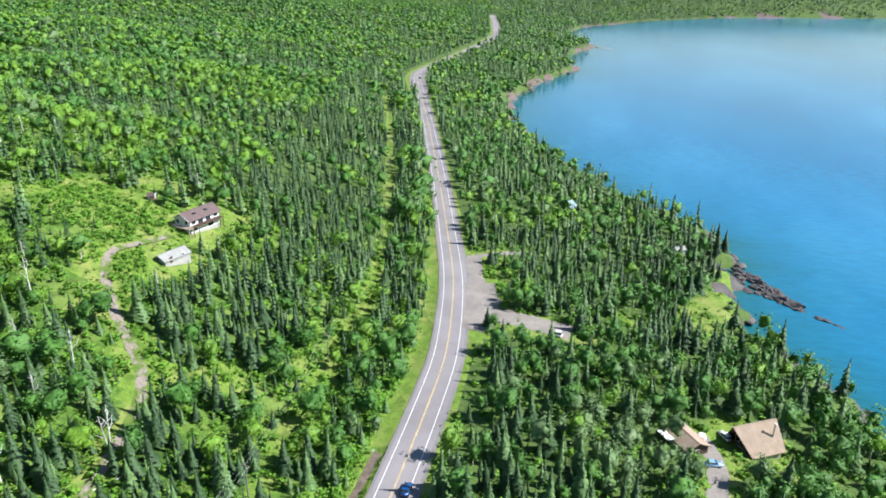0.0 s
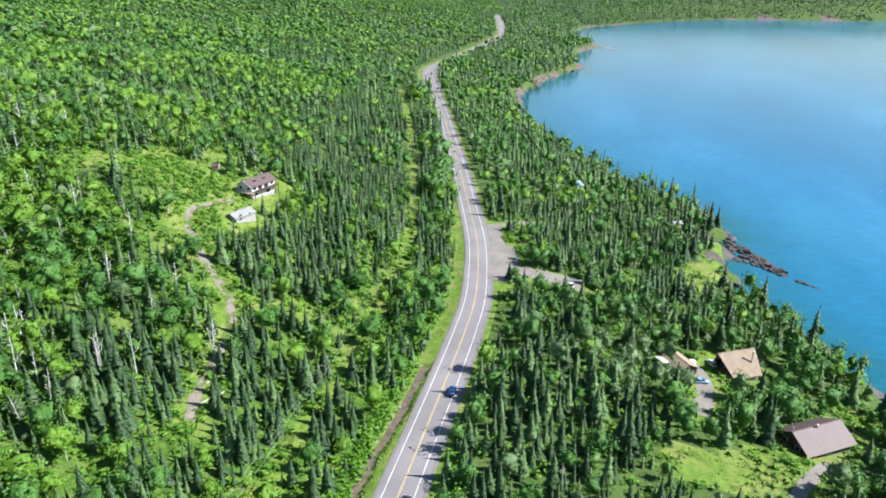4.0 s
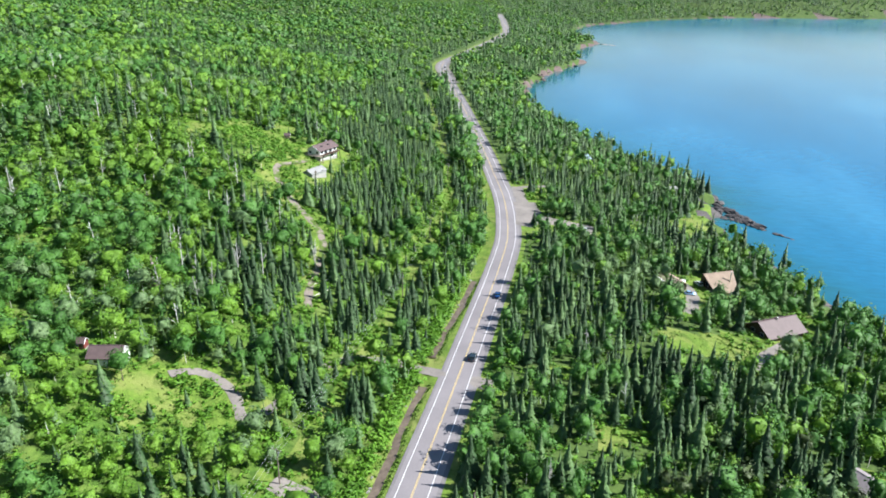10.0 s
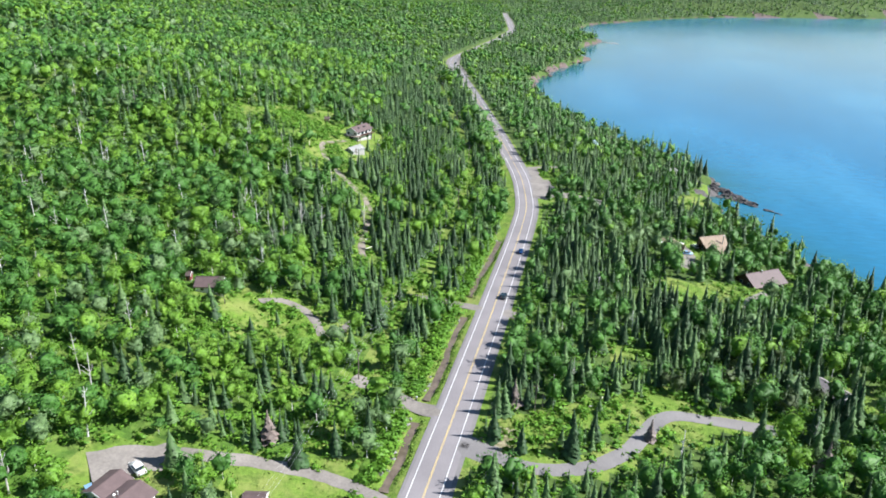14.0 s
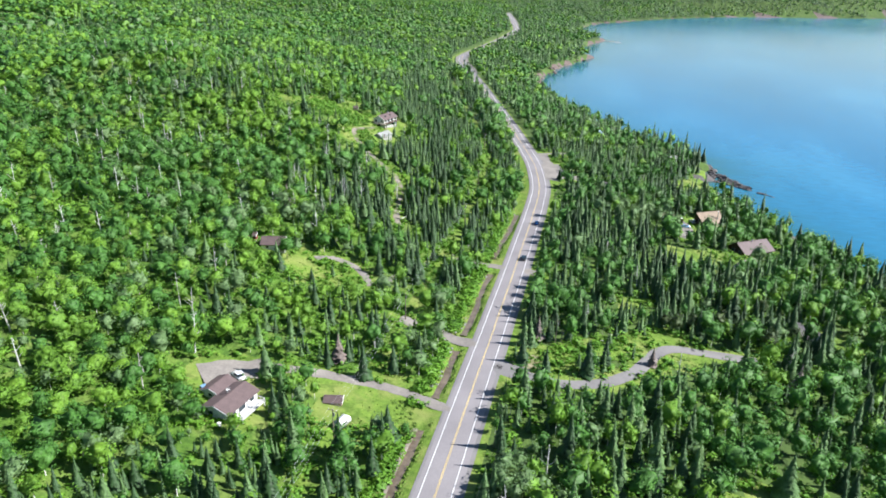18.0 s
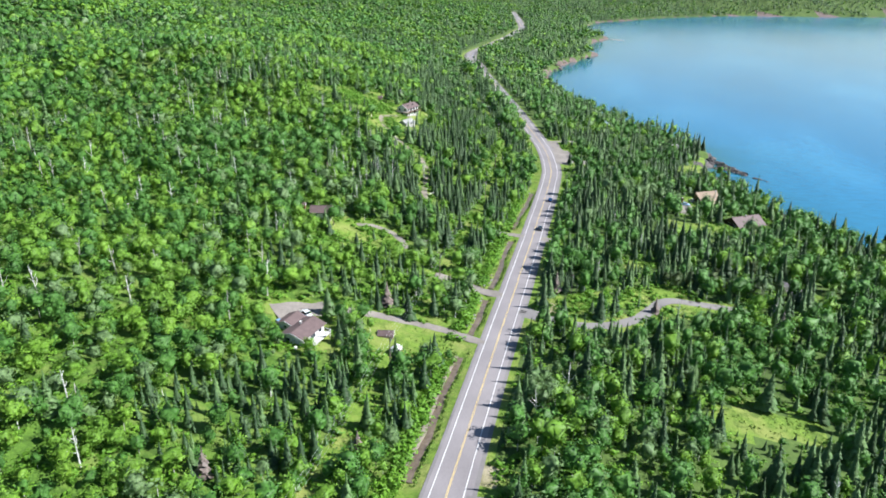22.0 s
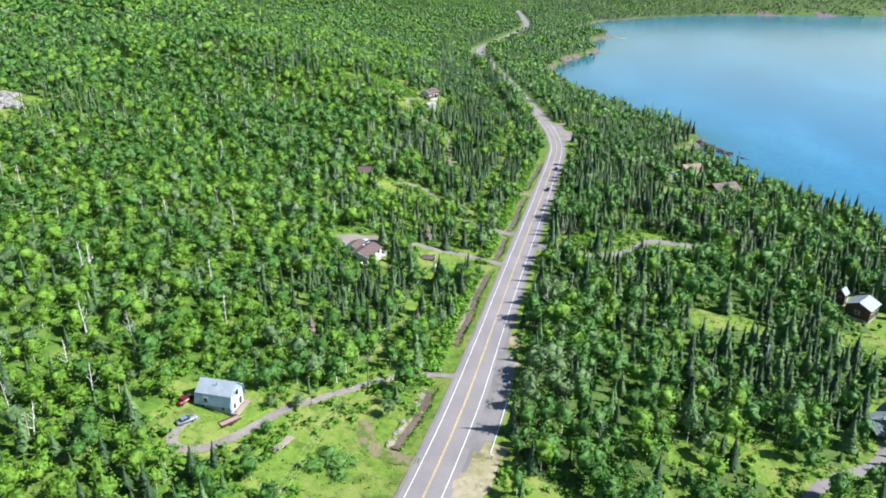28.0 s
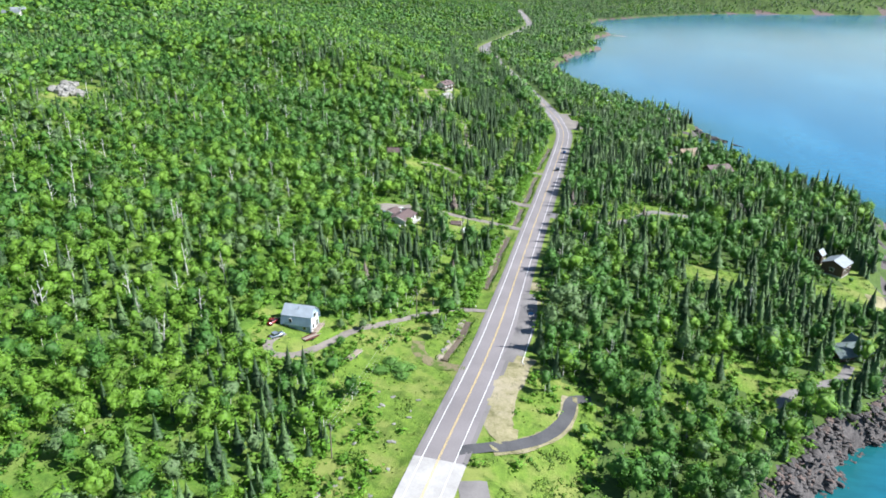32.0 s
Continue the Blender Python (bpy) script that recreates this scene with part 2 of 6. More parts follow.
# ---- the lie of the land ----
ROAD_Y = [-700, -330, -200, -181, -162, -146, -125, -95, -66, -43, -14, 10, 29, 42, 59, 94, 123, 150, 180, 205, 229, 248, 283, 324, 377, 448, 500, 549, 626, 722, 765, 815, 872, 974, 1182, 1405, 1787, 2186, 3000, 5200]
ROAD_X = [15, 13.6, 12.7, 12.9, 13.4, 13.6, 13.5, 12.3, 11.1, 10.2, 9.1, 8.4, 7.6, 7.2, 6.6, 5.1, 4.0, 2.7, 0.8, -3.8, -9.0, -14.2, -25.3, -38.2, -55.2, -78.7, -95.8, -112.5, -138.9, -172, -187, -198, -201, -200.5, -203.3, -216, -293, -380, -550, -1000]
SHORE_Y = [-700, -300, -240, -190, -165, -152, -137, -129, -119, -105, -60, 0, 40, 90, 130, 150, 172, 200, 217, 230, 240, 250, 262, 280, 300, 335, 372, 390, 436, 537, 655, 750, 800, 846, 880, 1005, 1085, 1115, 1200, 1333, 1450, 1500, 1600, 1800, 2068, 2517, 2700, 2878, 2980, 3060, 3130, 3300, 5200]
SHORE_X = [150, 94, 74, 82, 94, 103, 111, 117, 127, 139, 153, 164, 176, 187, 184, 164, 139, 130, 124, 118, 113, 107, 102, 98, 99, 101, 96, 78, 40, -16, -61, -78, -76, -66, -74, -46, -29, -46, -54, -56, -30, -34, -90, -110, -101, 107, 240, 397, 660, 930, 960, 1500, 2600]


def smooth_table(ys, xs, step, spread):
    grid = np.arange(ys[0], ys[-1] + step, step)
    x = np.interp(grid, ys, xs)
    for _ in range(spread):
        x[1:-1] = (x[:-2] + 2 * x[1:-1] + x[2:]) / 4
    return grid, x


ROAD_GRID, SHORE_GRID = smooth_table(ROAD_Y, ROAD_X, 5.0, 5), smooth_table(SHORE_Y, SHORE_X, 3.0, 3)


def road_x(y):
    return np.interp(y, *ROAD_GRID)


def road_z(y):
    return np.interp(y, [-300, -190, -110, 20, 70, 150, 400, 900, 2000, 5000], [23.6, 23.2, 22.6, 21.6, 21.2, 20.9, 20.7, 20.7, 24, 30])


def shore_x(y):
    w = 2.2 * np.sin(y * 0.21) + 1.4 * np.sin(y * 0.53 + 1) + 1.0 * np.sin(y * 1.1 + 2)
    return np.interp(y, *SHORE_GRID) + w * np.clip(np.asarray(y) / 400 + 1.0, 0.8, 2.0)


def bumpy(x, y, s):
    return (np.sin(x / s + 1.3 * np.sin(y / (1.7 * s))) * np.cos(y / (1.2 * s) + 0.9 * np.sin(x / (1.4 * s))))


DITCHES = [(-149, -119, 1.9, 3.5), (-97, -37, 3.0, 0.5), (-27, 2, 0.6, 0.0), (9, 62, 0.2, -2.5), (75, 137, -4.4, -3.5)]  # from y, to y, x at both ends


def ditch_x(y, a, b, xa, xb):
    return xa + (xb - xa) * (y - a) / (b - a) + 0.35 * np.sin(y * 0.19 + a) + 0.2 * np.sin(y * 0.47 + b)


def land(x, y):
    """The height of the ground."""
    x, y = np.asarray(x, float), np.asarray(y, float)
    u, z0 = x - road_x(y), road_z(y)
    d = -u
    north = np.interp(y, [-200, 40, 110, 170, 215, 270, 600, 1200, 2500], [1.0, 1.05, 1.25, 1.62, 1.56, 1.4, 1.0, 0.8, 0.45])
    left = np.interp(d, [0, 5.6, 9, 14, 25, 34, 50, 60, 86, 110, 160, 250, 460, 700, 1200, 4000], [0, -0.08, -0.4, -0.25, 0.5, 1.9, 5.8, 7.6, 14.0, 19, 27, 40, 64, 84, 100, 130])
    far = np.interp(y, [-400, 300, 900, 2500], [1, 1, 0.85, 0.55])
    left = left * np.where(d < 200, north, north + (far - north) * np.clip((d - 200) / 200, 0, 1))
    width = np.maximum(shore_x(y) - road_x(y), 12.0)
    s = u / width
    edge = np.interp(y, [-160, -100, 0, 250, 400, 800, 1500, 3000], [8.5, 8.0, 7.0, 6.0, 6.0, 7.0, 5.0, 4.0])
    e0 = 1 - 7.0 / width
    fall = np.clip((s - 5.0 / width) / np.maximum(e0 - 5.0 / width, 0.05), 0, 1)
    right = np.where(s < e0, (edge - z0) * (0.25 * fall + 0.75 * fall * fall * (3 - 2 * fall)), (edge - z0) - (edge + 1.2) * np.clip((s - e0) / (1 - e0), 0, 1.6))
    z = z0 + np.where(u < 0, left, right)
    hill = np.clip((np.abs(u) - 22) / 60, 0, 1) * np.where(u > 0, np.clip((0.8 - s) * 4, 0, 1) * 0.35, 1)
    z = z + hill * (1.6 * bumpy(x, y, 17) + 4.0 * bumpy(x + 40, y, 53) * np.clip((d - 60) / 150, 0, 1) + 10 * bumpy(x, y + 90, 160) * np.clip((d - 200) / 300, 0, 1))
    for a, b, xa, xb in DITCHES:
        z = z - 0.85 * np.exp(-((x - ditch_x(y, a, b, xa, xb)) / 1.15) ** 2) * np.clip((y - a) / 3, 0, 1) * np.clip((b - y) / 3, 0, 1)
    z = z + 80 * np.clip((y - 2250) / 1300, 0, 1) * np.clip((shore_x(y) - x - 25) / 220, 0, 1)
    return np.maximum(z, -4.0)


def ground_z(x, y):
    return float(land(x, y))


# ---- ground, lake, road ----
CORRIDOR = [(-8, -260), (-10, -197), (-14, -120), (-17, -45), (-18, 10), (-22, 70), (-24, 120), (-29, 150), (-33, 205), (-47, 260), (-57, 295), (-83, 372), (-134, 519), (-172, 620)]
TRACKS = {  # name: label, material, width, way
    "chalet_track": ("red-brown dirt track winding up to the chalet", "dirt", 2.7, [(-46, 82), (-52, 96), (-54.6, 108), (-58, 122), (-64, 131), (-72, 137.5), (-83, 146), (-95, 157.8), (-100, 166), (-99, 174), (-97, 192)]),
    "cabin_driveway": ("gravel driveway through the spruces to the cabin", "gravel", 3.8, [(6, 67.5), (-3, 68.5), (-12, 70.5), (-16, 70.2)]),
    "cabin_lane": ("narrow gravel lane through the spruces to the cabin", "gravel", 2.4, [(-16, 70.2), (-24.8, 67.2), (-30, 58), (-32, 45), (-34, 32), (-37, 26.5), (-42.4, 33.4)]),
    "cabin_yard": ("gravel drive curving across the cabin lawn", "gravel", 2.8, [(-37.4, 27.2), (-43, 34.5), (-49.8, 38.6), (-56.6, 38.6), (-60.7, 33)]),
    "field_access": ("gravel field access over a culvert", "gravel", 5.0, [(8, 5), (0.4, 6), (-4, 7.5), (-14.9, 12.4), (-22, 12.8)]),
    "ranch_driveway": ("reddish gravel driveway to the ranch house", "gravel", 3.6, [(9, -30.5), (2, -29), (-6.2, -25.6), (-18.3, -25.2), (-29.3, -28.3), (-42.3, -33.2), (-50, -37), (-55, -45)]),
    "ranch_yard": ("gravel parking yard behind the ranch house", "gravel", 9.0, [(-44, -35), (-50, -38.5), (-56, -45)]),
    "gambrel_driveway": ("gravel driveway to the blue gambrel house", "gravel", 2.5, [(10, -113), (6.8, -113.2), (0, -113.8), (-5.6, -115.8), (-12.4, -123.9), (-19.4, -133.9), (-25.8, -143.1), (-28.3, -149.7), (-30.7, -158.3), (-33.3, -165.5), (-38, -171), (-43, -169), (-43.5, -163), (-42, -159)]),
    "field_lane": ("worn dirt lane into the mown field", "worn", 4.0, [(9, -150.5), (2.3, -151), (-3.5, -149), (-7, -145), (-8, -140)]),
    "pullout": ("wide grey gravel apron opening off the highway", "gravel", 13.0, [(-1.5, 236), (1.5, 226), (4, 217), (4.5, 208), (3, 200)]),
    "pullout_neck": ("narrow end of the gravel apron", "gravel", 6.0, [(-8.5, 262), (-7, 254), (-4, 243), (-1, 234)]),
    "pullout_drive": ("broad gravel drive running from the pullout", "gravel", 10.5, [(4, 213), (14, 213), (24, 213), (35, 212)]),
    "pullout_loop": ("gravel lane beyond the pullout meadow", "gravel", 3.6, [(-7.5, 262), (-2.4, 267.3), (3.8, 272.4), (12.5, 278.8)]),
    "lake_driveway": ("paved driveway curving down towards the lake", "shoulder", 4.2, [(12, -5), (21, -7), (30, -8.5), (38, -6), (45, -1.5), (52.2, 7.3), (57.4, 20.2), (60, 25.5), (64, 28.4), (71.5, 29.9), (81.2, 31.6), (90, 33)]),
    "roadside_apron": ("small gravel apron opposite the cabin driveway", "gravel", 5.5, [(9.5, 67), (13, 66.5), (16.5, 66)]),
    "driveway_apron": ("paved mouth of the lake driveway", "shoulder", 7.5, [(13, -5), (17, -6), (21, -7)]),
    "garage_driveway": ("gravel driveway to the lakeside garage", "gravel", 5.0, [(73, 140), (75, 150), (76, 158), (74.5, 168), (72, 173)]),
    "house_driveway": ("gravel driveway to the brown-roofed house", "gravel", 3.4, [(88, 104), (92.5, 113.6), (97, 123), (105, 132.8)]),
    "shoulder_lane": ("paved widening beside the highway", "shoulder", 6.0, [(18.6, -96), (20.5, -110), (21.5, -124), (21.2, -136), (19.5, -143)]),
    "dry_verge": ("strip of pale dry grass beside the highway", "drygrass", 7.2, [(24.0, -139), (23.2, -146), (22.4, -153), (22.0, -160), (22.2, -167), (22.9, -173), (24.5, -177.5), (28.5, -176)]),
    "loop_lane": ("dark new asphalt loop lane off the highway", "newasphalt", 3.4, [(14, -187.5), (18.5, -184.8), (25.8, -181), (33, -174.6), (37.5, -167), (39.4, -158.5), (38.6, -152.5), (40.5, -150.4), (44.5, -150.6)]),
    "loop_edge": ("pale gravelly edge along the asphalt loop lane", "drygrass", 4.6, [(23.5, -182.8), (27, -180.6), (33.2, -174.8), (37.8, -167), (39.6, -158.5), (38.4, -152)]),
    "side_road": ("grey paved side road beside the bridge", "shoulder", 6.5, [(21.8, -195), (23.4, -199.5), (26, -205.5), (28.5, -214), (30, -230)]),
    "teal_lane": ("paved lane past the lakeside cottage", "shoulder", 3.0, [(96, -124), (104, -113), (112, -107), (120, -99), (124, -90)]),
}
CLEAR = [  # open ground: x, y, radius
    (-248, -9, 9), (-258, 4, 7), (-250, 11, 4), (-242, -18, 6),
    (-132, 199, 9), (-118, 200, 10), (-120, 222, 9), (-142, 176, 7), (-101, 182, 9), (88, 272, 7.5), (93, 284, 7), (84, 264, 6), (-70, 137, 5), (-86, 144, 5),
    (-117, 186, 12), (-106, 193, 12), (-96, 200, 13), (-130, 190, 8), (-92, 214, 12), (-99, 168, 8), (-95, 158, 6), (-84, 150, 6),
    (-62, 131, 7), (-34, 158, 5), (-45, 143, 5), (-30, 156, 6), (-31, 200, 4), (-46, 140, 6),
    (-62, 20, 4.5), (-64, 27, 6), (-62, 34, 4), (-55, 24, 7), (-48, 29, 7), (-52, 38, 4), (-44, 26, 6), (-74, 29, 5.5), (-57, 17, 4),
    (-30, -30, 4), (-24, -33, 6.5), (-14, -33, 7), (-5, -36, 7), (-19, -42, 7), (-42, -51, 8), (-36, -54, 3), (-48, -48, 6), (-53, -42, 7), (-12, -24, 6), (-10, -50, 4),
    (-14, -150, 10), (-6, -152, 12), (2, -158, 9), (-4, -168, 10), (-16, -163, 8), (3, -175, 9), (-3, -140, 9), (-10, -134, 7), (-18, -144, 7), (-7, -181, 9), (2, -192, 10), (-4, -205, 12), (4, -218, 10), (2, -128, 5), (-24, -152, 6), (-40, -160, 9), (-44, -153, 8), (-36, -152, 7),
    (-90, 207, 9), (-86, 177, 8), (-90, 170, 6), (-84, 184, 5),
    (6, 208, 8), (18, 212, 6), (32, 213, 5), (2, 230, 6), (2, 248, 8), (6, 264, 6), (-4, 240, 5), (-6, 262, 6), (22, 205, 5), (9, 240, 4),
    (79, 258, 6), (79, 266, 6), (86, 275, 6), (90, 283, 5), (55, 237, 5), (80, 250, 5), (95, 295, 4), (95, 305, 4),
    (72, 170, 7), (77, 163, 6), (84, 178, 8), (80, 174, 6), (94, 172, 6), (84, 169, 6), (90, 178, 7),
    (70, 116, 7), (78, 117, 8), (88, 122, 7), (96, 122, 5), (101, 138, 10), (112, 150, 7), (119, 164, 6), (94, 116, 5),
    (24, 5, 6), (34, 10, 6), (42, 18, 6), (52, 26, 6), (62, 33, 6), (66, 24, 7), (57, 12, 4), (48, 4, 4), (30, 2, 5), (32, 81, 3), (48, 55, 4), (55, 58, 3), (119, 62, 6), (124, 60, 5), (112, 62, 6), (104, 57, 3),
    (77, -41, 5.5), (86, -38, 6), (96, -35, 5), (80, -32, 3),
    (22, -104, 5), (23, -90, 5), (24, -128, 6), (22, -150, 6), (21, -162, 7), (22, -174, 7), (29, -160, 6), (31, -168, 6), (24, -184, 7), (24, -196, 8), (30, -186, 6), (40, -156, 4), (36, -180, 5), (39, -166, 4), (34, -189, 5), (40, -186, 5), (42, -176, 4), (30, -199, 6),
    (36, -172, 9), (40, -160, 6.5), (41, -151, 4), (37, -183, 8), (31, -190, 9), (30, -148, 4.5), (27, -142, 3), (89, -117, 5), (66, -136, 4), (69, -121, 4), (94, -114, 3),
    (90, -110, 6), (84, -112, 4), (100, -118, 4), (105, -111, 4),
    (143, -8, 7), (133, -9, 4), (149, -18, 7), (138, -27, 7), (128, -31, 5), (150, -32, 6), (140, 4, 8), (126, -76, 7), (132, -70, 6),
]
CLEAR_A = np.array(CLEAR, float)


def way_points(way, step):
    out = []
    for (x0, y0), (x1, y1) in zip(way, way[1:]):
        n = max(1, int(math.hypot(x1 - x0, y1 - y0) / step))
        out += [(x0 + (x1 - x0) * i / n, y0 + (y1 - y0) * i / n) for i in range(n)]
    return np.array(out + [way[-1]], float)


def soft_way(way, step=1.5, rounds=6):
    p = way_points(way, step)
    for _ in range(rounds):
        p[1:-1] = (p[:-2] + 2 * p[1:-1] + p[2:]) / 4
    return p


LANES = [(soft_way(w, 2.0), wide / 2 - (1.2 if wide < 2.45 else 0.0)) for _, _, wide, w in TRACKS.values()]
LANE_P = np.concatenate([np.c_[p, np.full(len(p), r)] for p, r in LANES] + [np.c_[soft_way(CORRIDOR, 4.0), np.full(len(soft_way(CORRIDOR, 4.0)), 1.3)]])


def near_any(x, y, spots, extra):
    """How deep each place lies inside the circles of spots; above 0 is inside."""
    out = np.full(x.shape, -1e9)
    for s in range(0, len(spots), 40):
        c = spots[s : s + 40]
        out = np.maximum(out, (c[:, 2] + extra - np.hypot(x[..., None] - c[:, 0], y[..., None] - c[:, 1])).max(-1))
    return out


# the ground: one sheet from behind the path to the horizon
def spaced(start, step, grow, end):
    v = [start]
    while v[-1] < end:
        v.append(v[-1] + step)
        step *= grow
    return v


us = spaced(14, 1.2, 1.045, 5000)
ls = spaced(14, 1.2, 1.045, 5200)
U = np.array([-v for v in ls[::-1]] + list(np.arange(-13, 14, 1.0)) + us)
Y = np.array(list(np.arange(-420, 540, 3.6)) + spaced(540, 3.2, 1.03, 5100))
UU, YY = np.meshgrid(U, Y)
XX = UU + road_x(YY)
ZZ = land(XX, YY)
n_u, n_y = len(U), len(Y)
ids = np.arange(n_u * n_y).reshape(n_y, n_u)
quads = np.stack([ids[:-1, :-1], ids[:-1, 1:], ids[1:, 1:], ids[1:, :-1]], -1).reshape(-1, 4)
CX, CY = (XX[:-1, :-1] + XX[1:, 1:]) / 2, (YY[:-1, :-1] + YY[1:, 1:]) / 2
open_ground = (near_any(CX, CY, CLEAR_A, 1.5) > 0) | (near_any(CX, CY, LANE_P, 2.0) > 0)
uc, sc = CX - road_x(CY), shore_x(CY) - CX
verge = (uc > -13.5) & (uc < 8.0) & (CY < 2150)
mat_id = np.where(open_ground | verge, 1, 0)
dry = (near_any(CX, CY, np.array([(150, -30, 5), (20, -100, 3), (20, -88, 3), (21, -2, 4), (23, 3, 3)], float), 0.5) > 0) & (uc > 6)
mat_id = np.where((mat_id == 0) & (uc < -13) & (CY < 260), 5, mat_id)
mat_id = np.where(dry, 2, mat_id)
mat_id = np.where(sc < np.where(CY > 600, 2.5, np.where(CY < -80, 8.5, 4.5)), np.where(CY > 600, 4, 3), mat_id)
ground = new("ground", mesh_of("ground", np.stack([XX, YY, ZZ], -1).reshape(-1, 3), quads, [M["floor"], M["grass"], M["drygrass"], M["rock"], M["redrock"], M["brush"]], mat_id.ravel(), True))
tagged(ground, "forest floor, mown grass and rocky shore sloping to the lake", "ground", kind="structure")

wy = np.array([-900.0] + list(np.arange(-420, 1200, 6.0)) + list(np.arange(1200, 3300, 30.0)) + [5200.0])
wo = np.array([-60, -6, 0, 4, 9, 18, 40, 110, 300, 900, 2400, 5600.0])
wx = shore_x(wy)[:, None] + wo
wi = np.arange(wx.size).reshape(wx.shape)
lake = new("water", mesh_of("water", np.stack([wx, np.repeat(wy[:, None], len(wo), 1), np.zeros(wx.shape)], -1).reshape(-1, 3), np.stack([wi[:-1, :-1], wi[:-1, 1:], wi[1:, 1:], wi[1:, :-1]], -1).reshape(-1, 4), M["water"]))
depth = lake.data.attributes.new("shallow", "FLOAT", "POINT")
depth.data.foreach_set("value", np.tile(np.interp(wo, [0, 4, 9, 18, 40, 110], [1.0, 0.9, 0.75, 0.55, 0.3, 0.08]), (len(wy), 1)).ravel().astype(np.float32))
tagged(lake, "calm blue lake water with small ripples", "lake", kind="structure")


def road_strip(name, u0, u1, y0, y1, lift, mat, parent=None, step=4.0, rows=2):
    """A strip along the highway between two distances from its middle."""
    y = np.append(np.arange(y0, y1, step), y1)
    slope = np.gradient(road_x(y), y) if len(y) > 2 else np.zeros(len(y))
    k = np.sqrt(1 + slope**2) * np.interp(y, [-120, -80], [1.10, 1.0])
    v = []
    for u in np.linspace(u0, u1, rows):
        v.append(np.stack([road_x(y) + u * k, y, road_z(y) + lift - 0.012 * abs(u)], -1))
    v = np.stack(v, 1).reshape(-1, 3)
    i = np.arange(len(y) * rows).reshape(len(y), rows)
    f = np.stack([i[:-1, :-1], i[:-1, 1:], i[1:, 1:], i[1:, :-1]], -1).reshape(-1, 4)
    ob = new(name, mesh_of(name, v, f, mat))
    ob.parent = parent
    return ob


road = road_strip("road", -4.7, 5.1, -190.6, 2150, 0.10, M["asphalt"], rows=7)
tagged(road, "two-lane asphalt highway with worn grey surface", "road", kind="structure")
for u0, u1, m, name in ((-5.4, -4.65, "shoulder", "gravel_shoulder"), (5.05, 6.1, "shoulder", "gravel_shoulder")):
    tagged(road_strip(name, u0, u1, -190.6, 2150, 0.085, M[m], road, rows=3), "narrow grey shoulder")
for u0, u1 in ((-8.6, -5.35), (6.05, 9.2)):
    tagged(road_strip("gravel_shoulder", u0, u1, 640, 2150, 0.08, M["gravel"], road, rows=3), "wide pale gravel shoulder")
for u in (-3.45, 3.45):
    tagged(road_strip("edge_line", u - 0.085, u + 0.085, -330, 2150, 0.125, M["whiteline"], road), "white painted edge line")
for u in (-0.13, 0.13):
    tagged(road_strip("centre_line", u - 0.06, u + 0.06, -330, 2150, 0.127, M["yellowline"], road), "yellow painted centre line")
bridge = road_strip("bridge_deck", -5.3, 6.0, -330, -190.6, 0.11, M["concrete"], rows=5)
tagged(bridge, "pale concrete bridge approach across the highway", "bridge", kind="structure")


def ribbon(name, label, way, width, mat, lift=0.14, category="driveway", across=5, ragged=1.0):
    p = soft_way(way)
    d = np.gradient(p, axis=0)
    d /= np.linalg.norm(d, axis=1)[:, None]
    side = np.c_[d[:, 1], -d[:, 0]]
    k = np.linspace(-0.5, 0.5, across)
    wob = 1 + ragged * (0.10 * np.sin(np.arange(len(p)) * 0.9 + width) + 0.06 * np.sin(np.arange(len(p)) * 2.3))
    xy = p[:, None] + side[:, None] * (k[None, :, None] * width * wob[:, None, None])
    rag = 0.06 * ragged * width * (np.sin(np.arange(len(p)) * 1.7 + width * 3) + np.sin(np.arange(len(p)) * 0.63))
    xy[:, 0] += side * rag[:, None]
    xy[:, -1] += side * (0.06 * ragged * width * (np.sin(np.arange(len(p)) * 1.3 + 2) + np.sin(np.arange(len(p)) * 0.71 + width)))[:, None]
    z = land(xy[..., 0], xy[..., 1])
    z = np.maximum(z, z.mean(1, keepdims=True) - 0.1) + lift - 0.10 * (np.abs(k) > 0.4)
    in_road = np.abs(xy[..., 0] - road_x(xy[..., 1])) < 11
    z = np.where(in_road, np.minimum(np.maximum(z, road_z(xy[..., 1]) - 0.15), road_z(xy[..., 1]) + 0.06), z)
    v = np.concatenate([xy, z[..., None]], -1).reshape(-1, 3)
    i = np.arange(len(p) * across).reshape(len(p), across)
    f = np.stack([i[:-1, :-1], i[:-1, 1:], i[1:, 1:], i[1:, :-1]], -1).reshape(-1, 4)
    return tagged(new(name, mesh_of(name, v, f, mat, None, True)), label, category, kind="structure")


